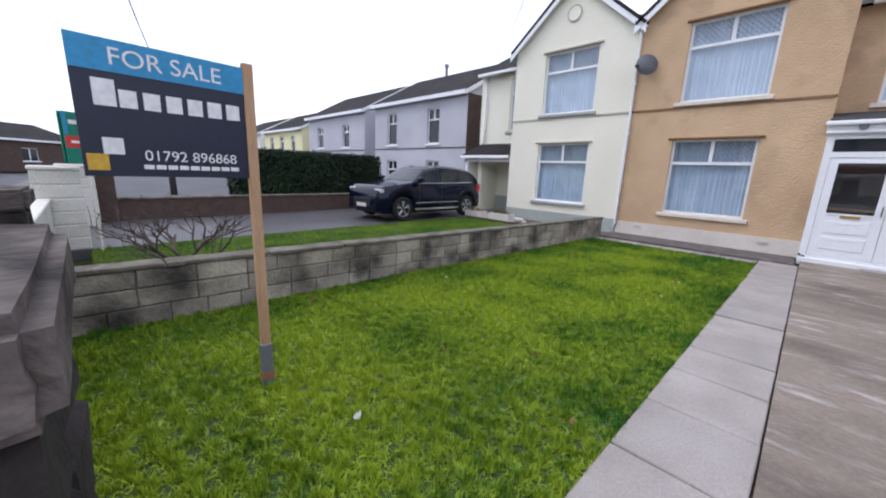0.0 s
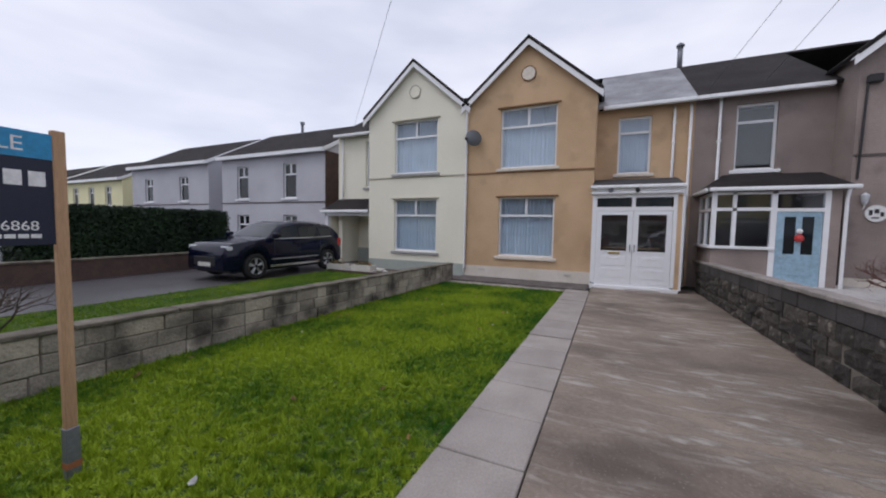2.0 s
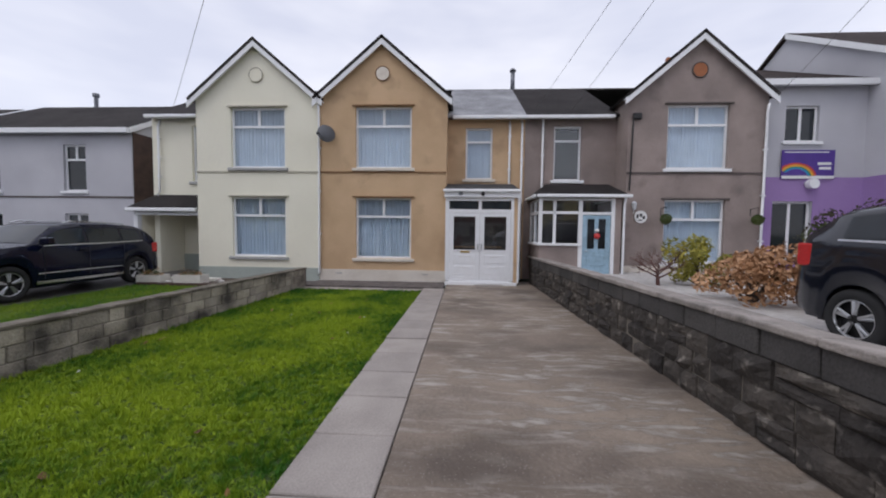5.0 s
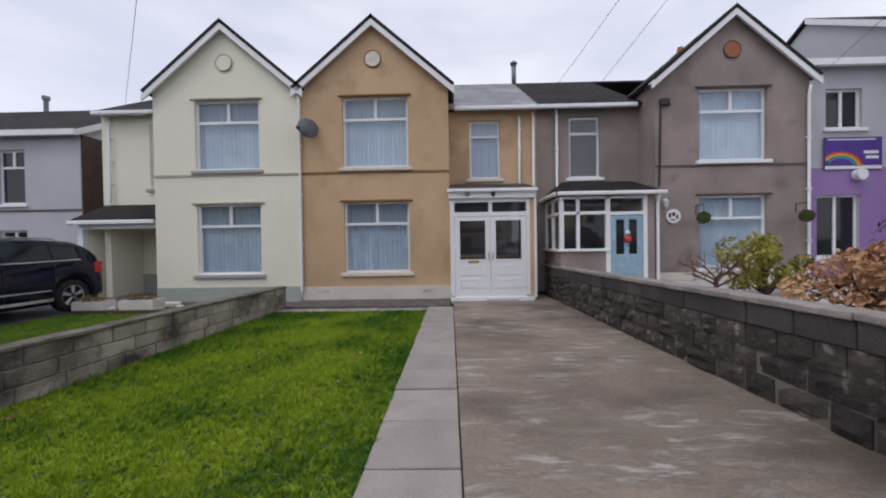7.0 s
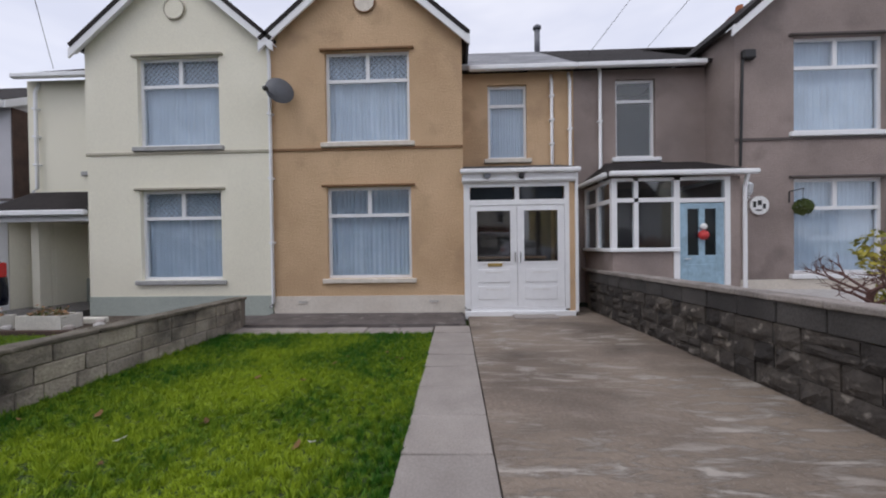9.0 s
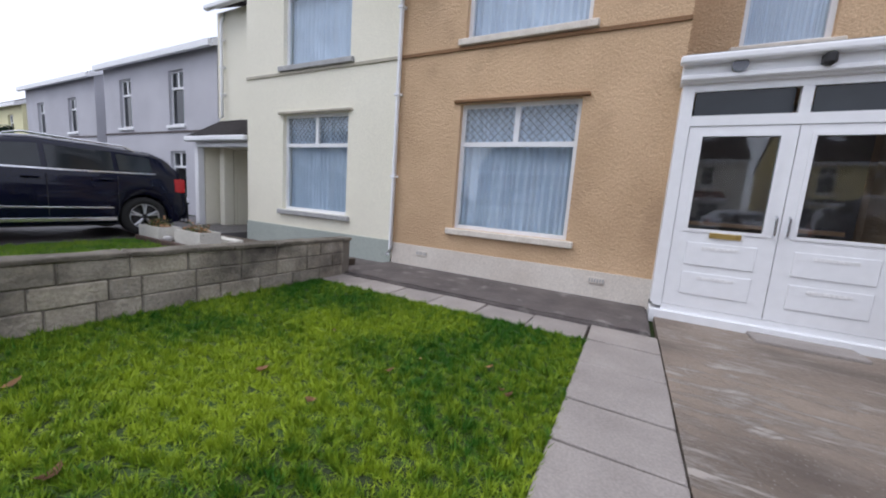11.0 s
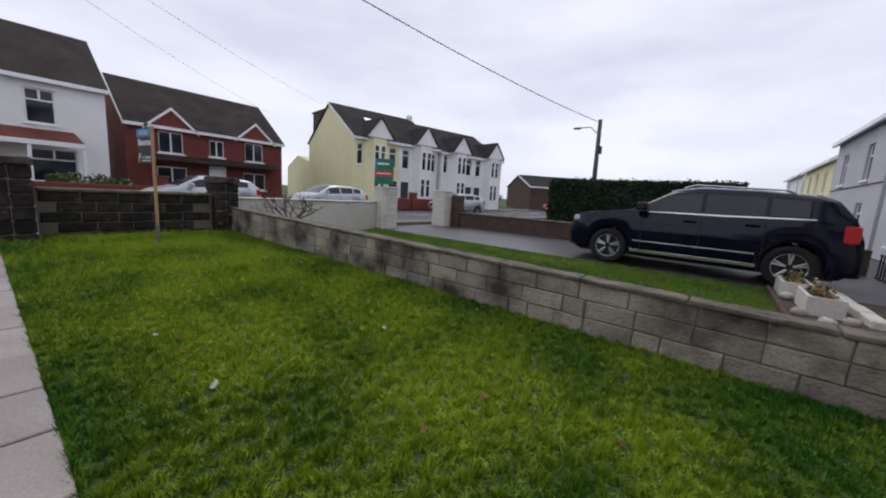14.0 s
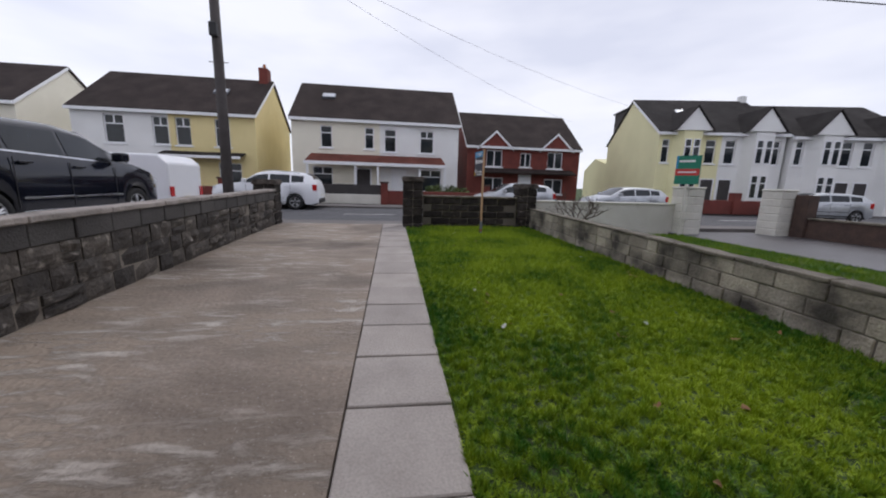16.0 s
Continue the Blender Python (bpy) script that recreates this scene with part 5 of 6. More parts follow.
            rows.append([b2.verts.new((x, -w, z - 0.03)), b2.verts.new((x, -w * 0.6, z)), b2.verts.new((x, w * 0.6, z)), b2.verts.new((x, w, z - 0.03))])
        for p, q in zip(rows, rows[1:]):
            for k in range(3):
                b2.faces.new((p[k], p[k + 1], q[k + 1], q[k]))
        bmesh.ops.recalc_face_normals(b2, faces=list(b2.faces))
        return part(name, b2, material, c, smooth=True)

    slope_pane("windscreen", (0.285 if style == "suv" else 0.23) * L, 0.41 * L, 0.9, DARKGLASS)
    slope_pane("rear_window", 0.875 * L, 0.955 * L, 0.85, DARKGLASS)
    part("grille", bevelled(boxes((-0.012, 0.05, -0.45, 0.45, 0.42, 0.66)), 0.01), BLACKP, c)
    part("front_plate", boxes((-0.02, -0.012, -0.26, 0.26, 0.40, 0.51)), PLATEY, c)
    part("rear_plate", boxes((L - 0.03, L + 0.012, -0.26, 0.26, 0.62, 0.73)), PLATEY, c)
    part("bumper", bevelled(boxes((L - 0.12, L + 0.03, -half * 0.82, half * 0.82, 0.30, 0.52)), 0.03, 2), BLACKP, c)
    if style == "suv":
        for s in (-1, 1):
            part("roof_rail", pipe([(0.46 * L, s * half * 0.68, H * 0.985), (0.5 * L, s * half * 0.70, H * 1.02), (0.78 * L, s * half * 0.70, H * 0.995), (0.82 * L, s * half * 0.68, H * 0.95)], 0.018, 6), CHROME if near_detail else BLACKP, c)
    for x in (fx, rx):
        for s in (-1, 1):
            yo = s * (half - 0.13)
            b2 = bmesh.new()
            prof = [(wheel_r * 0.66, -0.10), (wheel_r * 0.9, -0.115), (wheel_r, -0.08), (wheel_r, 0.08), (wheel_r * 0.9, 0.115), (wheel_r * 0.66, 0.10)]
            n = 32
            rg = [[b2.verts.new((x + r * math.cos(2 * math.pi * i / n), yo + dy, wheel_r + r * math.sin(2 * math.pi * i / n))) for r, dy in prof] for i in range(n)]
            for i in range(n):
                p, q = rg[i], rg[(i + 1) % n]
                for k in range(len(prof)):
                    b2.faces.new((p[k], p[(k + 1) % len(prof)], q[(k + 1) % len(prof)], q[k]))
            bmesh.ops.recalc_face_normals(b2, faces=list(b2.faces))
            tyre = part("wheel", b2, TYRE, c, "black tyre", smooth=True)
            part("wheel_well", disc(x, wheel_r, wheel_r * 0.66, *sorted((yo, yo + s * 0.02))), BLACKP, tyre)
            b2 = bmesh.new()
            for i in range(5):
                for da in (-0.13, 0.13):
                    a = 2 * math.pi * i / 5 + 0.3
                    p0 = Vector((x + 0.05 * math.cos(a), yo + s * 0.085, wheel_r + 0.05 * math.sin(a)))
                    p1 = Vector((x + 0.64 * wheel_r * math.cos(a + da), yo + s * 0.075, wheel_r + 0.64 * wheel_r * math.sin(a + da)))
                    tube(b2, [p0, p1], [0.022, 0.018], 5)
            tube(b2, [(x + 0.65 * wheel_r * math.cos(2 * math.pi * i / 28), yo + s * 0.085, wheel_r + 0.65 * wheel_r * math.sin(2 * math.pi * i / 28)) for i in range(29)], 0.014, 6)
            part("rim", b2, ALLOY, tyre, "silver spoked rim")
    return c


car("dark navy SUV parked on the wet tarmac drive", pose(6.2, 10.42, 0.04), 4.55, 1.92, 1.66, NAVY, 0.88, 2.865, 0.365)
car("dark blue compact family car on the white forecourt", pose(0.85, -4.75, 0.38), 4.30, 1.80, 1.62, INK, 0.86, 2.65, 0.32, "mpv")
car("white SUV parked across the road", pose(-8.8, -7.0, -0.1, 0, 0, 90), 4.65, 1.85, 1.72, WCAR, 0.9, 2.7, 0.35)
car("silver-blue hatchback parked across the road", pose(-8.8, 5.2, -0.1, 0, 0, 90), 4.2, 1.75, 1.50, SCAR, 0.85, 2.6, 0.31, "mpv", False)
car("silver estate car parked across the road", pose(-8.8, 11.4, -0.1, 0, 0, 90), 4.4, 1.75, 1.48, SCAR, 0.85, 2.6, 0.31, "mpv", False)
car("red hatchback parked by the far terrace", pose(-6.7, 41.0, -0.03, 0, 0, 70), 4.2, 1.75, 1.50, RCAR, 0.85, 2.6, 0.31, "mpv", False)
car("dark grey hatchback parked by the far terrace", pose(-7.6, 21.5, -0.1, 0, 0, 70), 4.2, 1.75, 1.48, SCAR, 0.85, 2.6, 0.31, "mpv", False)
van = thing("van", "white panel van parked beside the pavement", "van", pose(-3.4, -5.6, -0.1))
b = prism([(0, 0.35), (0, 1.75), (-0.25, 2.0), (-3.3, 2.0), (-4.2, 1.25), (-4.95, 1.05), (-5.05, 0.4)], "x", -0.95, 0.95)
part("body", bevelled(b, 0.06, 2), WCAR, van)
for s in (-1, 1):
    part("tail_light", bevelled(boxes((s * 0.83 - 0.09, s * 0.83 + 0.09, -0.02, 0.03, 0.75, 1.05)), 0.01), REDL, van)
part("bumper", bevelled(boxes((-0.93, 0.93, -0.05, 0.08, 0.35, 0.55)), 0.03), BLACKP, van)
part("number_plate", boxes((-0.26, 0.26, 0.005, 0.035, 0.62, 0.73)), SIGNY, van)
part("side_window", boxes((0.95, 0.957, -3.9, -3.0, 1.2, 1.75)), DARKGLASS, van)
for yy in (-0.9, -4.1):
    for s in (-1, 1):
        w = disc(0, 0.33, 0.33, -0.1, 0.1)
        bmesh.ops.transform(w, verts=w.verts, matrix=pose(s * 0.86, yy, 0, 0, 0, 90))
        part("wheel", w, TYRE, van)

# ---- the estate agent's board ----
def lettering(text, size, m, material, parent, name="lettering"):
    cu = bpy.data.curves.new("text", "FONT")
    cu.body, cu.size, cu.extrude, cu.align_x = text, size, 0.001, "CENTER"
    ob = bpy.data.objects.new("text", cu)
    scene.collection.objects.link(ob)
    me = bpy.data.meshes.new_from_object(ob.evaluated_get(bpy.context.evaluated_depsgraph_get()))
    bpy.data.objects.remove(ob)
    me.transform(m)
    me.materials.clear(), me.materials.append(material)
    t = new(name, me)
    t.parent = parent
    return t


board = thing("for_sale_board", "cyan and navy for-sale board on a pine post", "sale board", pose(0.995, 3.21, 0.095, 0, 0, 3) @ Matrix.Scale(0.928, 4))
part("post", bevelled(boxes((-0.03, 0.03, -0.022, 0.022, 0.3, 2.17)), 0.004), TIMBER, board, "pale pine post")
part("sleeve", bevelled(boxes((-0.036, 0.036, -0.028, 0.028, 0.0, 0.33)), 0.004), GREYPL, board, "grey metal ground sleeve")
part("sleeve_band", boxes((-0.038, 0.038, -0.03, 0.03, 0.07, 0.11)), TERRA, board)
part("panel", boxes((-0.78, -0.03, -0.012, 0.0, 1.49, 2.14)), SIGNN, board, "navy panel")
part("top_panel", boxes((-0.78, -0.03, -0.016, -0.0125, 1.99, 2.14)), SIGNB, board, "cyan panel")
lettering("FOR SALE", 0.115, pose(-0.395, -0.018, 2.025, 90), SIGNW, board)
lettering("01792 896868", 0.077, pose(-0.32, -0.0145, 1.575, 90), SIGNW, board)
for k in range(7):
    x = -0.71 + k * 0.096
    part("name_bar", boxes((x, x + (0.085 if k == 0 else 0.07), -0.0155, -0.0125, 1.83, 1.955 if k == 0 else 1.915)), SIGNW, board)
for k in range(9):
    x = -0.55 + k * 0.052
    part("writing_bar", boxes((x, x + 0.043, -0.0155, -0.0125, 1.53, 1.553)), SIGNW, board)
part("white_tag", boxes((-0.70, -0.62, -0.0165, -0.0125, 1.60, 1.68)), SIGNW, board)
part("yellow_tag", boxes((-0.765, -0.685, -0.0165, -0.0125, 1.52, 1.60)), SIGNY, board)

gs = thing("estate_board", "green and red sale board above the white wall", "sale board", pose(0.34, 9.22, 0, 0, 0, 35))
part("post", boxes((-0.02, 0.02, 0.005, 0.045, 0, 2.35)), WALLW, gs)
for nm, y0, y1, sgn in (("panel", -0.02, 0.0, -1), ("back_panel", 0.05, 0.07, 1)):
    part(nm, boxes((-0.29, 0.29, y0, y1, 1.46, 2.24)), SIGNG, gs)
    ys = (y0 - 0.004, y0 - 0.0005) if sgn < 0 else (y1 + 0.0005, y1 + 0.004)
    yw = (y0 - 0.008, y0 - 0.0045) if sgn < 0 else (y1 + 0.0045, y1 + 0.008)
    part("red_band", boxes((-0.29, 0.29, *ys, 1.70, 1.88)), SIGNR, gs)
    part("writing_bar", boxes((-0.22, 0.22, *yw, 1.77, 1.81)), SIGNW, gs)
    part("writing_bar", boxes((-0.22, 0.16, *ys, 2.06, 2.12)), SIGNW, gs)
    part("edge_band", boxes((-0.29, -0.24, *ys, 1.90, 2.24)), SIGNB, gs)

# ---- poles and overhead wires ----
pole = thing("utility_pole", "tall dark wooden utility pole beside the pavement", "utility pole", pose(-1.9, -3.72, 0))
part("shaft", pipe([(0, 0, -0.1), (0, 0, 4), (0, 0, 8.2)], [0.15, 0.13, 0.11], 14), POLEW, pole, smooth=True)
part("junction_box", bevelled(boxes((0.1, 0.24, -0.1, 0.1, 5.0, 5.35)), 0.02), BLACKP, pole)
part("step_iron", pipe([(0, -0.25, 4.4), (0, 0.25, 4.4)], 0.012, 6), BLACKP, pole)
pole2 = thing("utility_pole", "leaning wooden pole with a street lamp arm", "utility pole", pose(3.2, 22.2, -0.05))
part("shaft", pipe([(0, 0, 0), (-0.1, 0, 5.8)], [0.14, 0.10], 12), POLEW, pole2, smooth=True)
part("lamp_arm", pipe([(-0.1, 0, 5.0), (-0.5, -0.2, 5.4), (-1.0, -0.4, 5.35)], 0.025, 6), GREYPL, pole2)
part("lamp_head", bevelled(boxes((-1.35, -0.95, -0.5, -0.32, 5.28, 5.38)), 0.03), GREYPL, pole2)
part("fuse_box", bevelled(boxes((-0.02, 0.14, -0.12, 0.12, 4.0, 4.4)), 0.02), BLACKP, pole2)


def wire(a, b, sag, r=0.005):
    a, b = Vector(a), Vector(b)
    pts = [a.lerp(b, i / 24) - Vector((0, 0, sag * 4 * (i / 24) * (1 - i / 24))) for i in range(25)]
    solid("overhead_wire", pipe(pts, r, 5), CABLE, "thin dark overhead wire", "wire", group="overhead wires")


wire((-1.9, -3.72, 8.0), (3.1, 22.2, 5.6), 0.55, 0.016)
wire((-1.9, -3.72, 8.1), (12.05, 10.1, 5.5), 0.25)
wire((-1.9, -3.72, 8.1), (12.4, -2.0, 5.6), 0.25)
wire((-1.9, -3.72, 8.0), (12.4, -3.2, 5.6), 0.25)
wire((-1.9, -3.72, 8.1), (11.6, -8.9, 5.7), 0.25)
wire((-1.9, -3.72, 8.1), (-16.3, 14.0, 6.0), 0.5, 0.005)
wire((-1.9, -3.72, 8.0), (-14.6, 20.0, 6.5), 0.6, 0.005)

# ---- hedge, shrubs, bare trees ----
rngh = random.Random(3)


def hedge_place(r):
    f = r.random()
    x, z = r.uniform(3.9, 9.4), r.uniform(0.0, 2.02)
    if f < 0.62:
        return (x, 14.1 + r.gauss(0, 0.05), z), (0, -1, 0.2)
    if f < 0.85:
        return (x, r.uniform(14.1, 15.4), 2.02 + r.gauss(0, 0.04)), (0, 0, 1)
    return (3.9 + r.gauss(0, 0.05), r.uniform(14.1, 15.4), z), (-1, 0, 0.2)


hedge = thing("hedge", "tall clipped dark green conifer hedge", "hedge", pose(0, 0, 0))
core = boxes((3.98, 9.35, 14.18, 15.35, -0.05, 1.96))
part("core", core, HEDGE, hedge)
ob = new("foliage", leaves("foliage", hedge_place, 26000, 0.055, HEDGE, rngh))
ob.parent = hedge
tagged(ob, kind="stuff")


def shrub(name, label, centre, radii, n, size, material, seed, stems=True):
    s = thing(name, label, "shrub", pose(centre[0], centre[1], centre[2]))
    r0 = random.Random(seed)
    lumps = [(Vector((r0.uniform(-.65, .65) * radii[0], r0.uniform(-.65, .65) * radii[1], r0.uniform(0.35, 1.6) * radii[2])), r0.uniform(0.25, 0.5)) for _ in range(14)]

    def place(r):
        c, k = r.choice(lumps)
        d = Vector((r.gauss(0, 1), r.gauss(0, 1), r.gauss(0, 1))).normalized()
        p = c + Vector((d.x * k * radii[0], d.y * k * radii[1], d.z * k * radii[2])) * r.uniform(0.75, 1.08)
        return (p.x, p.y, max(0.03, p.z)), d

    ob = new("foliage", leaves("foliage", place, n, size, material, r0))
    ob.parent = s
    if stems:
        bm = bmesh.new()
        for c, _ in lumps:
            tube(bm, [(0, 0, 0), c * 0.5 + Vector((0.03, 0.02, 0.05)), c], [0.03, 0.02, 0.008], 5)
        part("stem", bm, TWIG, s)
    return s


shrub("golden_shrub", "golden green conifer shrub behind the dark wall", (8.9, -5.2, 0.38), (0.62, 0.62, 0.62), 2600, 0.045, YBUSH, 11)
shrub("hydrangea", "faded pinkish brown hydrangea bush", (6.95, -4.9, 0.38), (0.75, 0.8, 0.62), 2600, 0.05, OBUSH, 12)
shrub("hydrangea", "faded brown hydrangea bush by the car", (6.0, -5.6, 0.38), (0.7, 0.7, 0.58), 2000, 0.05, OBUSH, 13)
shrub("shrub", "mixed green shrub in the gravel garden", (7.6, -7.0, 0.38), (0.8, 0.9, 0.75), 2600, 0.05, GBUSH, 14)
shrub("topiary_shrub", "dark rounded evergreen shrub", (8.6, -8.6, 0.38), (0.95, 0.95, 1.1), 3600, 0.045, DBUSH, 15)
for k, (x, y) in enumerate(((-12.6, 3.6), (-12.7, 5.2), (-12.8, 8.5))):
    shrub("shrub", "low green garden shrub across the road", (x, y, 0), (0.9, 0.9, 0.6), 700, 0.09, GBUSH, 20 + k, False)


def bare_tree(name, label, base, height, spread, seed, material, limbs=6):
    r = random.Random(seed)
    t = thing(name, label, "tree", pose(*base))
    bm, tw = bmesh.new(), bmesh.new()
    tube(bm, [(0, 0, -0.05), (0.02, 0.01, 0.2 * height), (0.0, 0.03, 0.35 * height)], [0.05, 0.04, 0.032], 8)
    part("trunk", bm, material, t)

    def grow(p, d, ln, rad, depth):
        q = p + d * ln * 0.5 + Vector((r.gauss(0, 0.04), r.gauss(0, 0.04), 0.02)) * ln
        e = q + (d + Vector((r.gauss(0, 0.25), r.gauss(0, 0.25), r.gauss(0.08, 0.15)))).normalized() * ln * 0.5
        tube(tw, [p, q, e], [rad, rad * 0.8, rad * 0.6], 5)
        if depth:
            for _ in range(3):
                grow(q.lerp(e, r.uniform(0.1, 1)), (d + Vector((r.gauss(0, 0.6), r.gauss(0, 0.6), r.gauss(0.15, 0.35)))).normalized(), ln * r.uniform(0.5, 0.75), rad * 0.55, depth - 1)

    for k in range(limbs):
        a = 2 * math.pi * k / limbs + r.uniform(-0.3, 0.3)
        grow(Vector((0, 0.02, r.uniform(0.15, 0.35) * height)), Vector((math.cos(a) * spread, math.sin(a) * spread, 0.8)).normalized(), 0.45 * height, 0.022, 3)
    part("crown", tw, material, t)
    return t


bare_tree("bare_tree", "small bare shrub tree beside the block wall", (0.97, 5.75, 0), 1.15, 1.1, 4, TWIG, 7)
bare_tree("bare_tree", "low bare reddish shrub in white gravel", (8.96, -4.3, 0.38), 0.95, 1.5, 8, TWIGR, 7)
# distant trees on the skyline
for k, (x, y, s) in enumerate(((20, 95, 4.5), (6, 110, 4.2), (-6, 105, 4.0), (40, 90, 5), (-60, 120, 5))):
    shrub("tree", "far leafless tree mass on the skyline", (x, y, -0.1), (s, s, s * 0.42), 1500, 0.30, DBUSH, 40 + k, False)

def wall_trough(w, ln, h):
    """An open-topped trough with thick sides and a rim."""
    t = 0.04
    return boxes((-w / 2, w / 2, -ln / 2, ln / 2, 0, 0.02), (-w / 2, -w / 2 + t, -ln / 2, ln / 2, 0.02, h), (w / 2 - t, w / 2, -ln / 2, ln / 2, 0.02, h),
                 (-w / 2 + t, w / 2 - t, -ln / 2, -ln / 2 + t, 0.02, h), (-w / 2 + t, w / 2 - t, ln / 2 - t, ln / 2, 0.02, h))


# ---- pots and rocks of the neighbour's bed ----
rp = random.Random(6)
for x, y in ((9.85, 7.4), (10.3, 7.35), (10.05, 7.1), (10.32, 9.5), (9.86, 8.5)):
    b = bmesh.new()
    bmesh.ops.create_icosphere(b, subdivisions=2, radius=0.085)
    for v in b.verts:
        v.co *= 1 + 0.25 * noise.noise(v.co * 9 + Vector((x, y, 0)))
        v.co.z *= 0.7
    solid("rock", b, WHITEG if rp.random() < 0.6 else SLABM, "pale rounded garden stone in the bed", "stone", pose(x, y, 0.09), "garden stones", smooth=True)
for x, y, ln in ((10.12, 8.05, 0.8), (9.98, 9.05, 0.7)):
    pt = thing("plant_pot", "white trough planter with faded brown plants", "planter", pose(x, y, 0.03), "planters in the bed")
    part("trough", wall_trough(0.36, ln, 0.24), WALLW, pt)
    part("compost", boxes((-0.14, 0.14, -ln / 2 + 0.04, ln / 2 - 0.04, 0.02, 0.20)), SOIL, pt)

    def tuft(r, ln=ln):
        q = r.choice((-0.28, 0.0, 0.28)) * ln
        return (r.gauss(0, 0.05), q + r.gauss(0, 0.06), 0.2 + abs(r.gauss(0, 0.08))), (0, 0, 1)

    for mm in (OBUSH, GBUSH):
        o = new("plant", leaves("plant", tuft, 160, 0.03, mm, rp))
        o.parent = pt
        tagged(o, kind="stuff")
kerb = thing("bed_kerb", "low white painted kerb along the bed", "kerb", pose(10.52, 8.65, 0.0, 0, 0, 2))
for k in range(5):
    part("kerb_stone", bevelled(boxes((-0.08, 0.08, -1.15 + k * 0.46, -0.70 + k * 0.46, -0.05, 0.13 + 0.01 * (k % 2))), 0.02), WALLW, kerb)
solid("edging_board", bevelled(boxes((-0.03, 0.03, -2.0, 2.0, -0.05, 0.09)), 0.01), BROWNB, "brown edging along the gravel bed", "edging", pose(9.72, 7.3, 0.0))
fence = thing("low_gate", "low black metal gate beside the pale house", "gate", pose(11.8, 11.6, 0.02 - 0.1))
part("rail", boxes((-0.02, 0.02, 0, 1.6, 0.1, 0.14), (-0.02, 0.02, 0, 1.6, 0.6, 0.64)), BLACKP, fence)
for k in range(9):
    part("bar", boxes((-0.012, 0.012, 0.05 + k * 0.185, 0.075 + k * 0.185, 0.14, 0.6)), BLACKP, fence)

# ---- leaves and scraps on the lawn ----
rl = random.Random(9)
for k in range(34):
    x, y = ((8.36, 2.48), (8.62, 2.40), (6.62, 2.05))[k] if k < 3 else (rl.uniform(0.3, 9.7), rl.uniform(1.6, 4.7))
    scrap = k == 2 or k % 9 == 5
    b = bmesh.new()
    s = rl.uniform(0.025, 0.05)
    vs = [b.verts.new(p) for p in ((-s, 0, 0.012), (-0.3 * s, -0.5 * s, 0), (0.5 * s, -0.45 * s, 0.008), (s, 0, 0.015), (0.4 * s, 0.5 * s, 0), (-0.4 * s, 0.45 * s, 0.006))]
    b.faces.new(vs)
    bmesh.ops.solidify(b, geom=list(b.faces), thickness=0.003)
    solid("fallen_leaf", b, PAPER if scrap else DRYLEAF, "pale curled scrap on the grass" if scrap else "brown dead leaf lying on the grass", "leaf", TILT @ pose(x, y, 0.022, rl.uniform(-20, 20), rl.uniform(-20, 20), rl.uniform(0, 360)), "fallen leaves")

# ---- garden walls across the road ----
solid("garden_wall", bevelled(boxes((-11.75, -11.5, -4.2, 0.5, 0, 0.55)), 0.02), WALLW, "low white garden wall across the road", "wall")
solid("garden_fence", boxes((-11.68, -11.58, -4.2, 0.5, 0.55, 1.1)), WOODD, "dark panel fence on the white wall", "fence")
solid("garden_wall", bevelled(boxes((-11.75, -11.5, 0.7, 6.5, 0, 0.8)), 0.02), REDB, "low red brick garden wall across the road", "wall")
solid("garden_wall", bevelled(boxes((-11.75, -11.5, -17.5, -7.6, 0, 0.8)), 0.02), REDB, "red brick garden wall before the yellow house", "wall")
for yy in (0.6, -8.0, -12.0, 6.6):
    p = thing("gate_pier", "red brick gate pier across the road", "pier", pose(-11.62, yy, 0), "brick piers across the road")
    part("shaft", bevelled(boxes((-0.2, 0.2, -0.2, 0.2, 0, 1.2)), 0.01), REDB, p)
    part("cap", bevelled(boxes((-0.25, 0.25, -0.25, 0.25, 1.2, 1.3)), 0.02), BROWNB, p)
solid("garden_wall", bevelled(boxes((-9.3, -9.05, 19.0, 30.0, 0, 0.8)), 0.02), REDB, "low red brick wall before the terrace", "wall")
for yy in (21.0, 24.0, 27.0):
    p = thing("gate_pier", "red brick gate pier by the terrace", "pier", pose(-9.15, yy, 0), "brick piers by the terrace")
    part("shaft", bevelled(boxes((-0.22, 0.22, -0.22, 0.22, 0, 1.25)), 0.01), REDB, p)

# ---- neighbour's white wall and gate piers ----
ww = thing("white_wall", "white painted rendered boundary wall", "wall", pose(0, 0, 0))
part("wall_body", boxes((-0.4, -0.2, 5.07, 9.45, -0.1, 0.84)), WALLW, ww)
part("coping", bevelled(boxes((-0.43, -0.17, 5.07, 9.45, 0.84, 0.89)), 0.012), WALLW, ww)
for cx, cy in ((-0.1, 9.75), (0.1, 12.65)):
    p = thing("white_pier", "white painted block gate pier", "pier", pose(cx, cy, 0, 0, 0, 4), "white gate piers")
    for k in range(6):
        part("block", bevelled(boxes((-0.29, 0.29, -0.29, 0.29, k * 0.222, k * 0.222 + 0.212)), 0.015), WALLW, p)
    part("cap", bevelled(boxes((-0.31, 0.31, -0.31, 0.31, 1.335, 1.40)), 0.02), WALLW, p)
    part("core", boxes((-0.275, 0.275, -0.275, 0.275, -0.1, 1.33)), WALLW, p)
bw = thing("dark_brick_wall", "low dark brick wall along the tarmac drive", "wall", pose(0.75, 13.05, 0, 0, 0, 3.0))
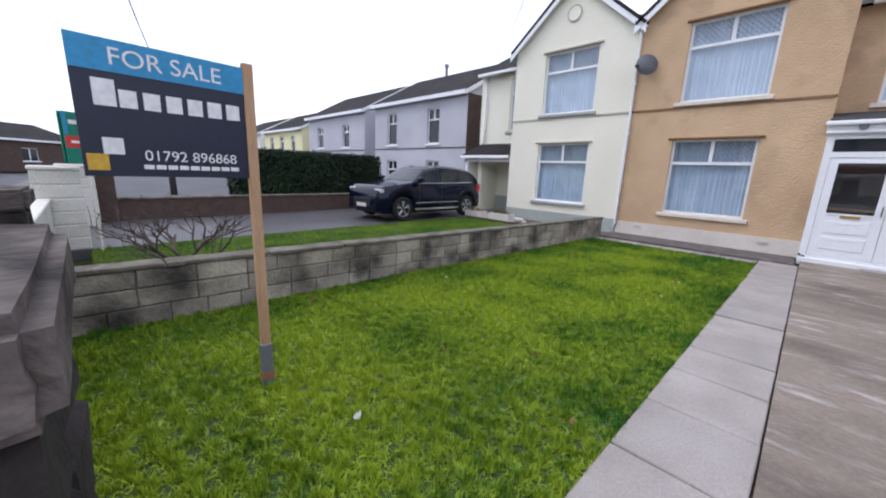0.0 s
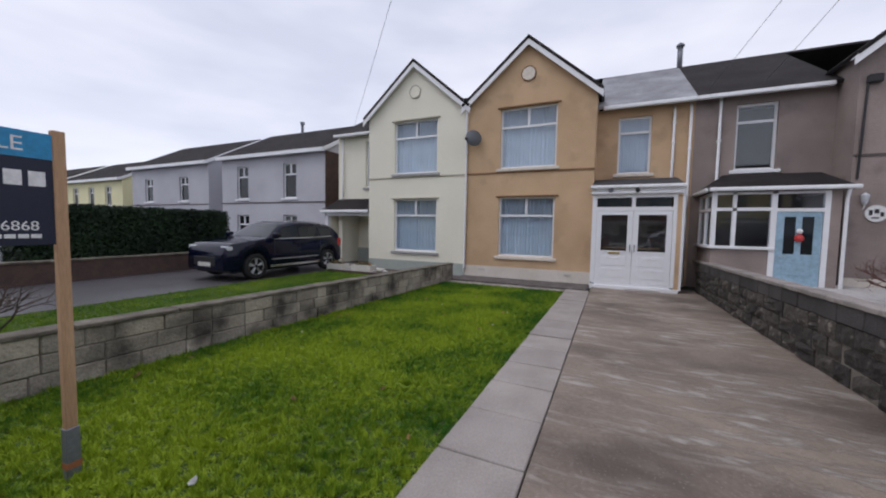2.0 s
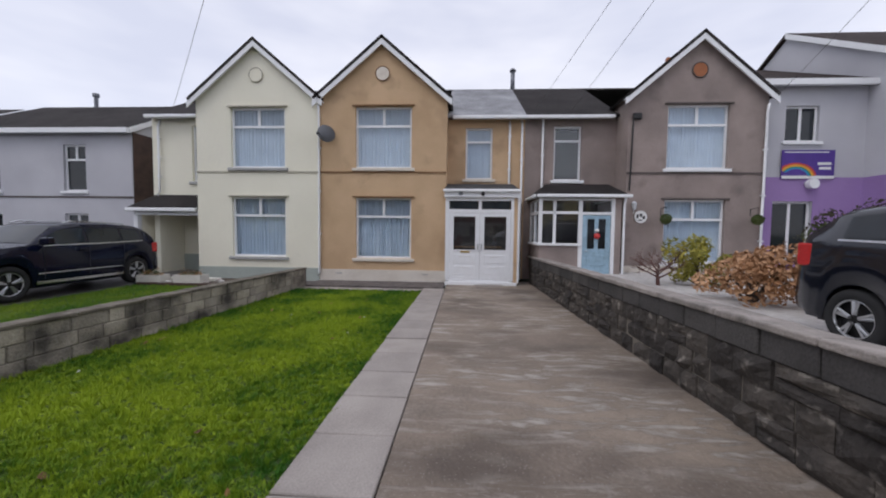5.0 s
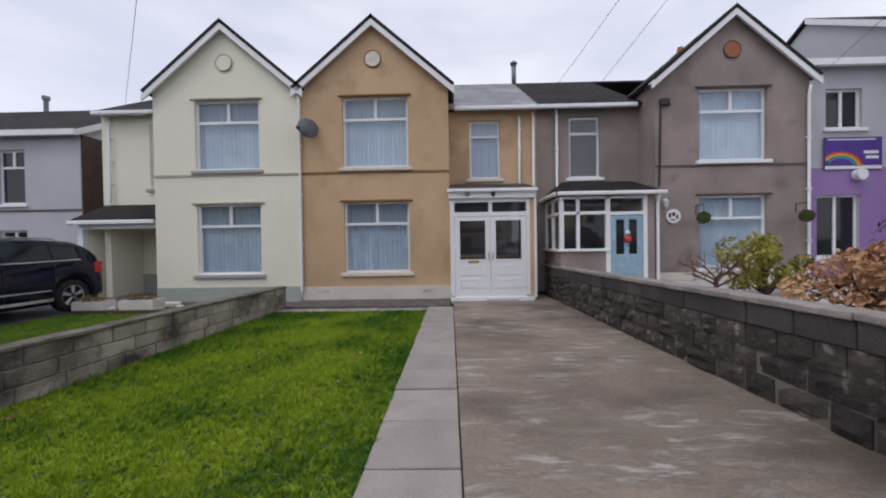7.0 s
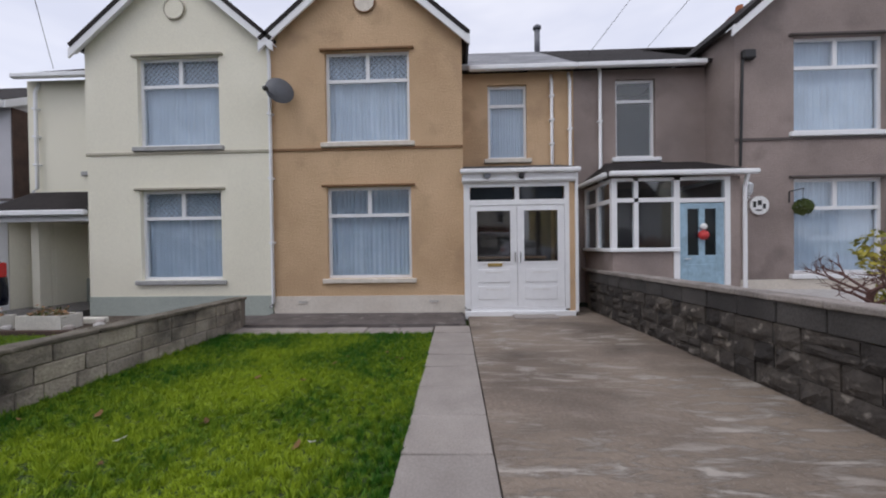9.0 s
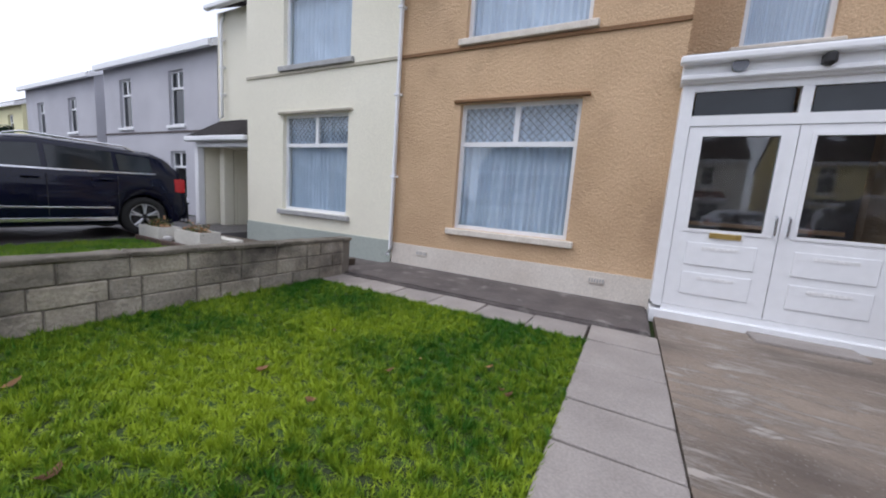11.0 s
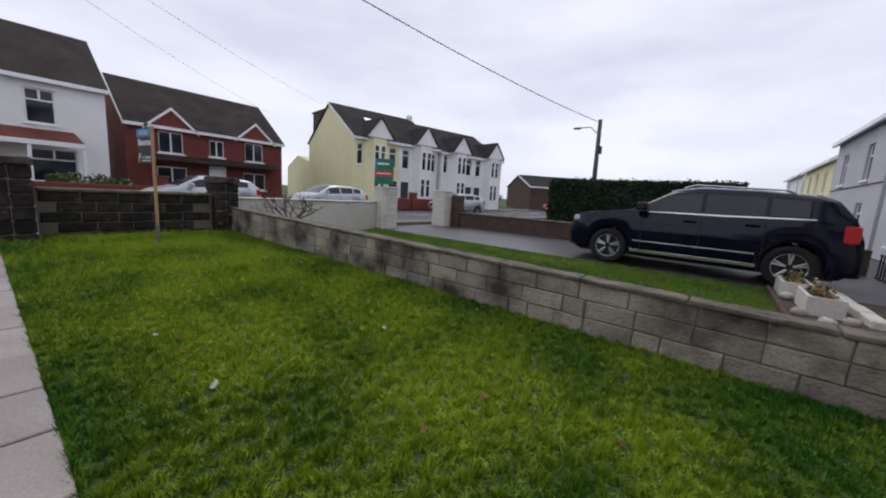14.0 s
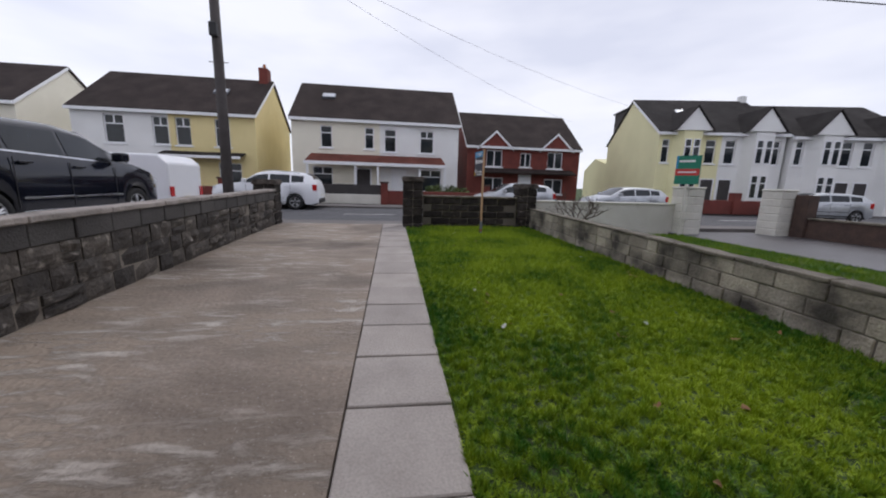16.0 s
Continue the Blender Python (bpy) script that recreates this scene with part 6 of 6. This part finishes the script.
part("wall_body", boxes((0, 11.0, -0.1, 0.1, -0.1, 0.55)), BROWNB, bw)
part("coping", bevelled(boxes((0, 11.0, -0.14, 0.14, 0.55, 0.61)), 0.015), CAPM, bw)
part("end_pier", bevelled(boxes((-0.35, 0.0, -0.2, 0.2, -0.1, 1.25)), 0.015), BROWNB, bw)

# ---- pieces: block wall, stone wall, piers, slabs ----
def piece_mesh(name, sx, sy, sz, material, bev=0.012, rough=0.0, seed=1):
    b = boxes((-sx / 2, sx / 2, -sy / 2, sy / 2, -sz / 2, sz / 2))
    bevelled(b, bev)
    if rough:
        for v in b.verts:
            v.co += Vector((noise.noise(v.co * 17 + Vector((seed, 0, 0))), noise.noise(v.co * 17 + Vector((0, seed, 0))), noise.noise(v.co * 17 + Vector((0, 0, seed))))) * rough
    return mesh_of(name, b, material)


def piece(name, me, m, parent):
    ob = new(name, me)
    ob.parent = parent
    ob.matrix_basis = m
    return ob


rw = random.Random(21)
lw = thing("block_wall", "weathered concrete block garden wall with mossy coping", "wall", TILT)
part("mortar_core", boxes((-0.2, 10.58, 4.885, 5.035, -0.12, 0.50)), MORTAR, lw)
cop = bevelled(boxes(*((x0, x0 + 0.885, 4.85, 5.07, 0.50, 0.545) for x0 in (-0.2 + 0.9 * k for k in range(12)))), 0.013, 2)
bmesh.ops.subdivide_edges(cop, edges=[e for e in cop.edges if e.calc_length() > 0.5], cuts=8)
for v in cop.verts:
    v.co += Vector((0, 0.012 * noise.noise(v.co * 5), 0.010 * noise.noise(v.co * 6.3)))
part("coping", cop, CAPM, lw, "mossy coping")
BH = 0.175
blocks = {w: [piece_mesh("block", w, 0.18, BH - 0.010, BLOCK, 0.009, 0.006, q) for q in range(3)] for w in (0.44, 0.29, 0.215)}
for row in range(3):
    x = -0.2
    if row % 2:
        piece("block", blocks[0.215][0], pose(x + 0.108, 4.96, BH * (row + 0.5) - 0.02), lw)
        x += 0.225
    while x + 0.44 < 10.62:
        w = 0.44 if rw.random() < 0.72 else rw.choice((0.29, 0.215))
        piece("block", rw.choice(blocks[w]), pose(x + w / 2, 4.96 + rw.gauss(0, 0.005), BH * (row + 0.5) - 0.02, 0, rw.gauss(0, 0.4), rw.gauss(0, 0.5)), lw)
        x += w + 0.010
    if 10.6 - x > 0.2:
        piece("block", blocks[0.215][1], pose(x + 0.108, 4.96, BH * (row + 0.5) - 0.02), lw)

sw = thing("stone_wall", "dark pitch-faced stone block wall with grey coping", "wall", TILT)
part("mortar_core", boxes((-0.1, 12.3, -2.04, -1.915, -0.1, 0.84)), MORTAR, sw)
cop = bevelled(boxes(*((x0, x0 + 0.89, -2.10, -1.855, 0.84, 0.90) for x0 in (-0.1 + 0.9 * k for k in range(14)))), 0.014, 2)
bmesh.ops.subdivide_edges(cop, edges=[e for e in cop.edges if e.calc_length() > 0.5], cuts=8)
for v in cop.verts:
    v.co += Vector((0, 0.010 * noise.noise(v.co * 5), 0.008 * noise.noise(v.co * 7)))
part("coping", cop, PALECAP, sw, "grey concrete coping")


def pitched_stone(w, h, seed):
    """A rough pitch-faced stone: flat joints all round, the face broken into uneven bulges."""
    b = boxes((-w / 2, w / 2, -0.10, 0.07, -h / 2, h / 2))
    face = [f for f in b.faces if f.calc_center_median().y > 0.06]
    bmesh.ops.inset_region(b, faces=face, thickness=0.022, depth=0.0)
    face = [f for f in b.faces if f.calc_center_median().y > 0.06 and f.calc_area() > 0.4 * w * h]
    bmesh.ops.subdivide_edges(b, edges=[e for f in face for e in f.edges], cuts=2, use_grid_fill=True)
    off = Vector((seed * 3.7, seed * 1.3, seed * 2.1))
    for v in b.verts:
        if v.co.y > 0.06 and abs(v.co.x) < w / 2 - 0.01 and abs(v.co.z) < h / 2 - 0.01:
            v.co.y += 0.03 + 0.055 * noise.noise(v.co * 8 + off)
            v.co += Vector((noise.noise(v.co * 13 + off), 0, noise.noise(v.co * 13 - off))) * 0.018
    return mesh_of("stone", b, STONE)


SIZES = (0.44, 0.36, 0.30, 0.25, 0.21)
stones = {(w, h): [pitched_stone(w, h, 7 * a + 3 * b + q) for q in range(3)] for a, w in enumerate(SIZES) for b, h in enumerate((0.205, 0.098))}
tops = piece_mesh("top_block", 0.438, 0.18, 0.205, TOPC, 0.008)
for row in range(4):
    x = -0.1
    while x < 12.0:
        if row == 3:
            piece("top_block", tops, pose(x + 0.222, -1.972 + rw.gauss(0, 0.003), 0.107 + row * 0.212), sw)
            x += 0.45
        else:
            w = rw.choice(SIZES)
            split = rw.random() < 0.22
            for z, h in (((-0.053, 0.098), (0.054, 0.098)) if split else ((0, 0.205),)):
                piece("stone", rw.choice(stones[(w, h)]), pose(x + w / 2 + 0.006, -1.972 + rw.gauss(0, 0.008), 0.107 + row * 0.212 + z, 0, rw.choice((0, 180)) + rw.gauss(0, 0.8), rw.gauss(0, 0.8)), sw)
            x += w + 0.014


def stone_pier(label, x0, x1, y0, y1, top, seed):
    p = thing("gate_pier", label, "pier", pose((x0 + x1) / 2, (y0 + y1) / 2, 0), "stone gate piers")
    hx, hy = (x1 - x0) / 2, (y1 - y0) / 2
    part("mortar_core", boxes((-hx + 0.03, hx - 0.03, -hy + 0.03, hy - 0.03, -0.1, top - 0.14)), MORTAR, p)
    n = int((top - 0.13) / 0.2)
    hgt = (top - 0.13) / n
    st = [piece_mesh("stone", 2 * hx * 0.62, 2 * hy * 0.48, hgt - 0.012, PIERS, 0.02, 0.022, seed + i) for i in range(2)]
    st2 = [piece_mesh("stone", 2 * hx * 0.36, 2 * hy * 0.48, hgt - 0.012, PIERS, 0.02, 0.022, seed + 3 + i) for i in range(2)]
    for r in range(n):
        for sy in (-1, 1):
            s = 1 if (r + (sy > 0)) % 2 else -1
            piece("stone", st[r % 2], pose(-s * hx * 0.37, sy * hy * 0.51, hgt * (r + 0.5)), p)
            piece("stone", st2[r % 2], pose(s * hx * 0.63, sy * hy * 0.51, hgt * (r + 0.5)), p)
    b = boxes((-hx - 0.025, hx + 0.025, -hy - 0.025, hy + 0.025, top - 0.13, top))
    bmesh.ops.subdivide_edges(b, edges=list(b.edges), cuts=4, use_grid_fill=True)
    bmesh.ops.bevel(b, geom=[e for e in b.edges if e.calc_face_angle(0) > 1], offset=0.02, segments=2, affect="EDGES")
    for v in b.verts:
        v.co += Vector((0, 0, 0.015)) * noise.noise(v.co * 6 + Vector((seed, 0, 0))) + v.co.normalized() * 0.01 * noise.noise(v.co * 14) + Vector((0.005, 0.005, 0.004)) * noise.noise(v.co * 27)
    part("cap", b, PIERCAP, p, "weathered stone cap")


stone_pier("dark rough stone gate pier with weathered cap", -0.30, 0.21, 1.33, 1.84, 1.43, 31)
stone_pier("dark rough stone pier at the wall corner", -0.55, -0.05, 4.52, 5.04, 1.33, 51)
stone_pier("dark rough stone gate pier by the driveway", -0.55, -0.05, -2.39, -1.86, 1.25, 71)
fwall = thing("stone_wall", "dark rough stone front wall between piers", "wall", pose(0, 0, 0))
part("mortar_core", boxes((-0.36, -0.2, 1.88, 4.52, -0.1, 0.9)), MORTAR, fwall)
part("coping", bevelled(boxes((-0.42, -0.14, 1.88, 4.52, 0.9, 0.96)), 0.015), CAPM, fwall)
fm = piece_mesh("stone", 0.5, 0.22, 0.165, PIERS, 0.02, 0.02, 90)
for row in range(5):
    y = 1.90 + (0.2 if row % 2 else 0)
    while y + 0.5 < 4.6:
        piece("stone", fm, pose(-0.28, min(y + 0.255, 4.26), 0.09 + row * 0.18, 0, 0, 90 + rw.gauss(0, 0.6)), fwall)
        y += 0.515

paving = thing("slab_path", "pale grey square concrete slab path", "path", TILT, kind="structure")
joints = [-0.44, 0.36, 0.98, 1.60, 2.24, 2.88, 3.52, 4.14, 4.76, 5.40, 5.98, 6.50, 7.06, 7.66, 8.28, 8.76, 9.38, 10.0, 10.5]
for a, b in zip(joints, joints[1:]):
    me = piece_mesh("slab", b - a - 0.016, 0.605, 0.05, SLABM, 0.007, 0.003, a)
    piece("slab", me, pose((a + b) / 2, 1.105, -0.012 + rw.gauss(0, 0.003), rw.gauss(0, 0.35), rw.gauss(0, 0.35), rw.gauss(0, 0.3)), paving)
me = piece_mesh("slab", 0.49, 0.565, 0.05, SLABM, 0.007, 0.003, 4)
for k in range(6):
    piece("slab", me, pose(10.245, 1.72 + k * 0.58, -0.030 + rw.gauss(0, 0.003), rw.gauss(0, 0.4), rw.gauss(0, 0.4), rw.gauss(0, 0.4)), paving)
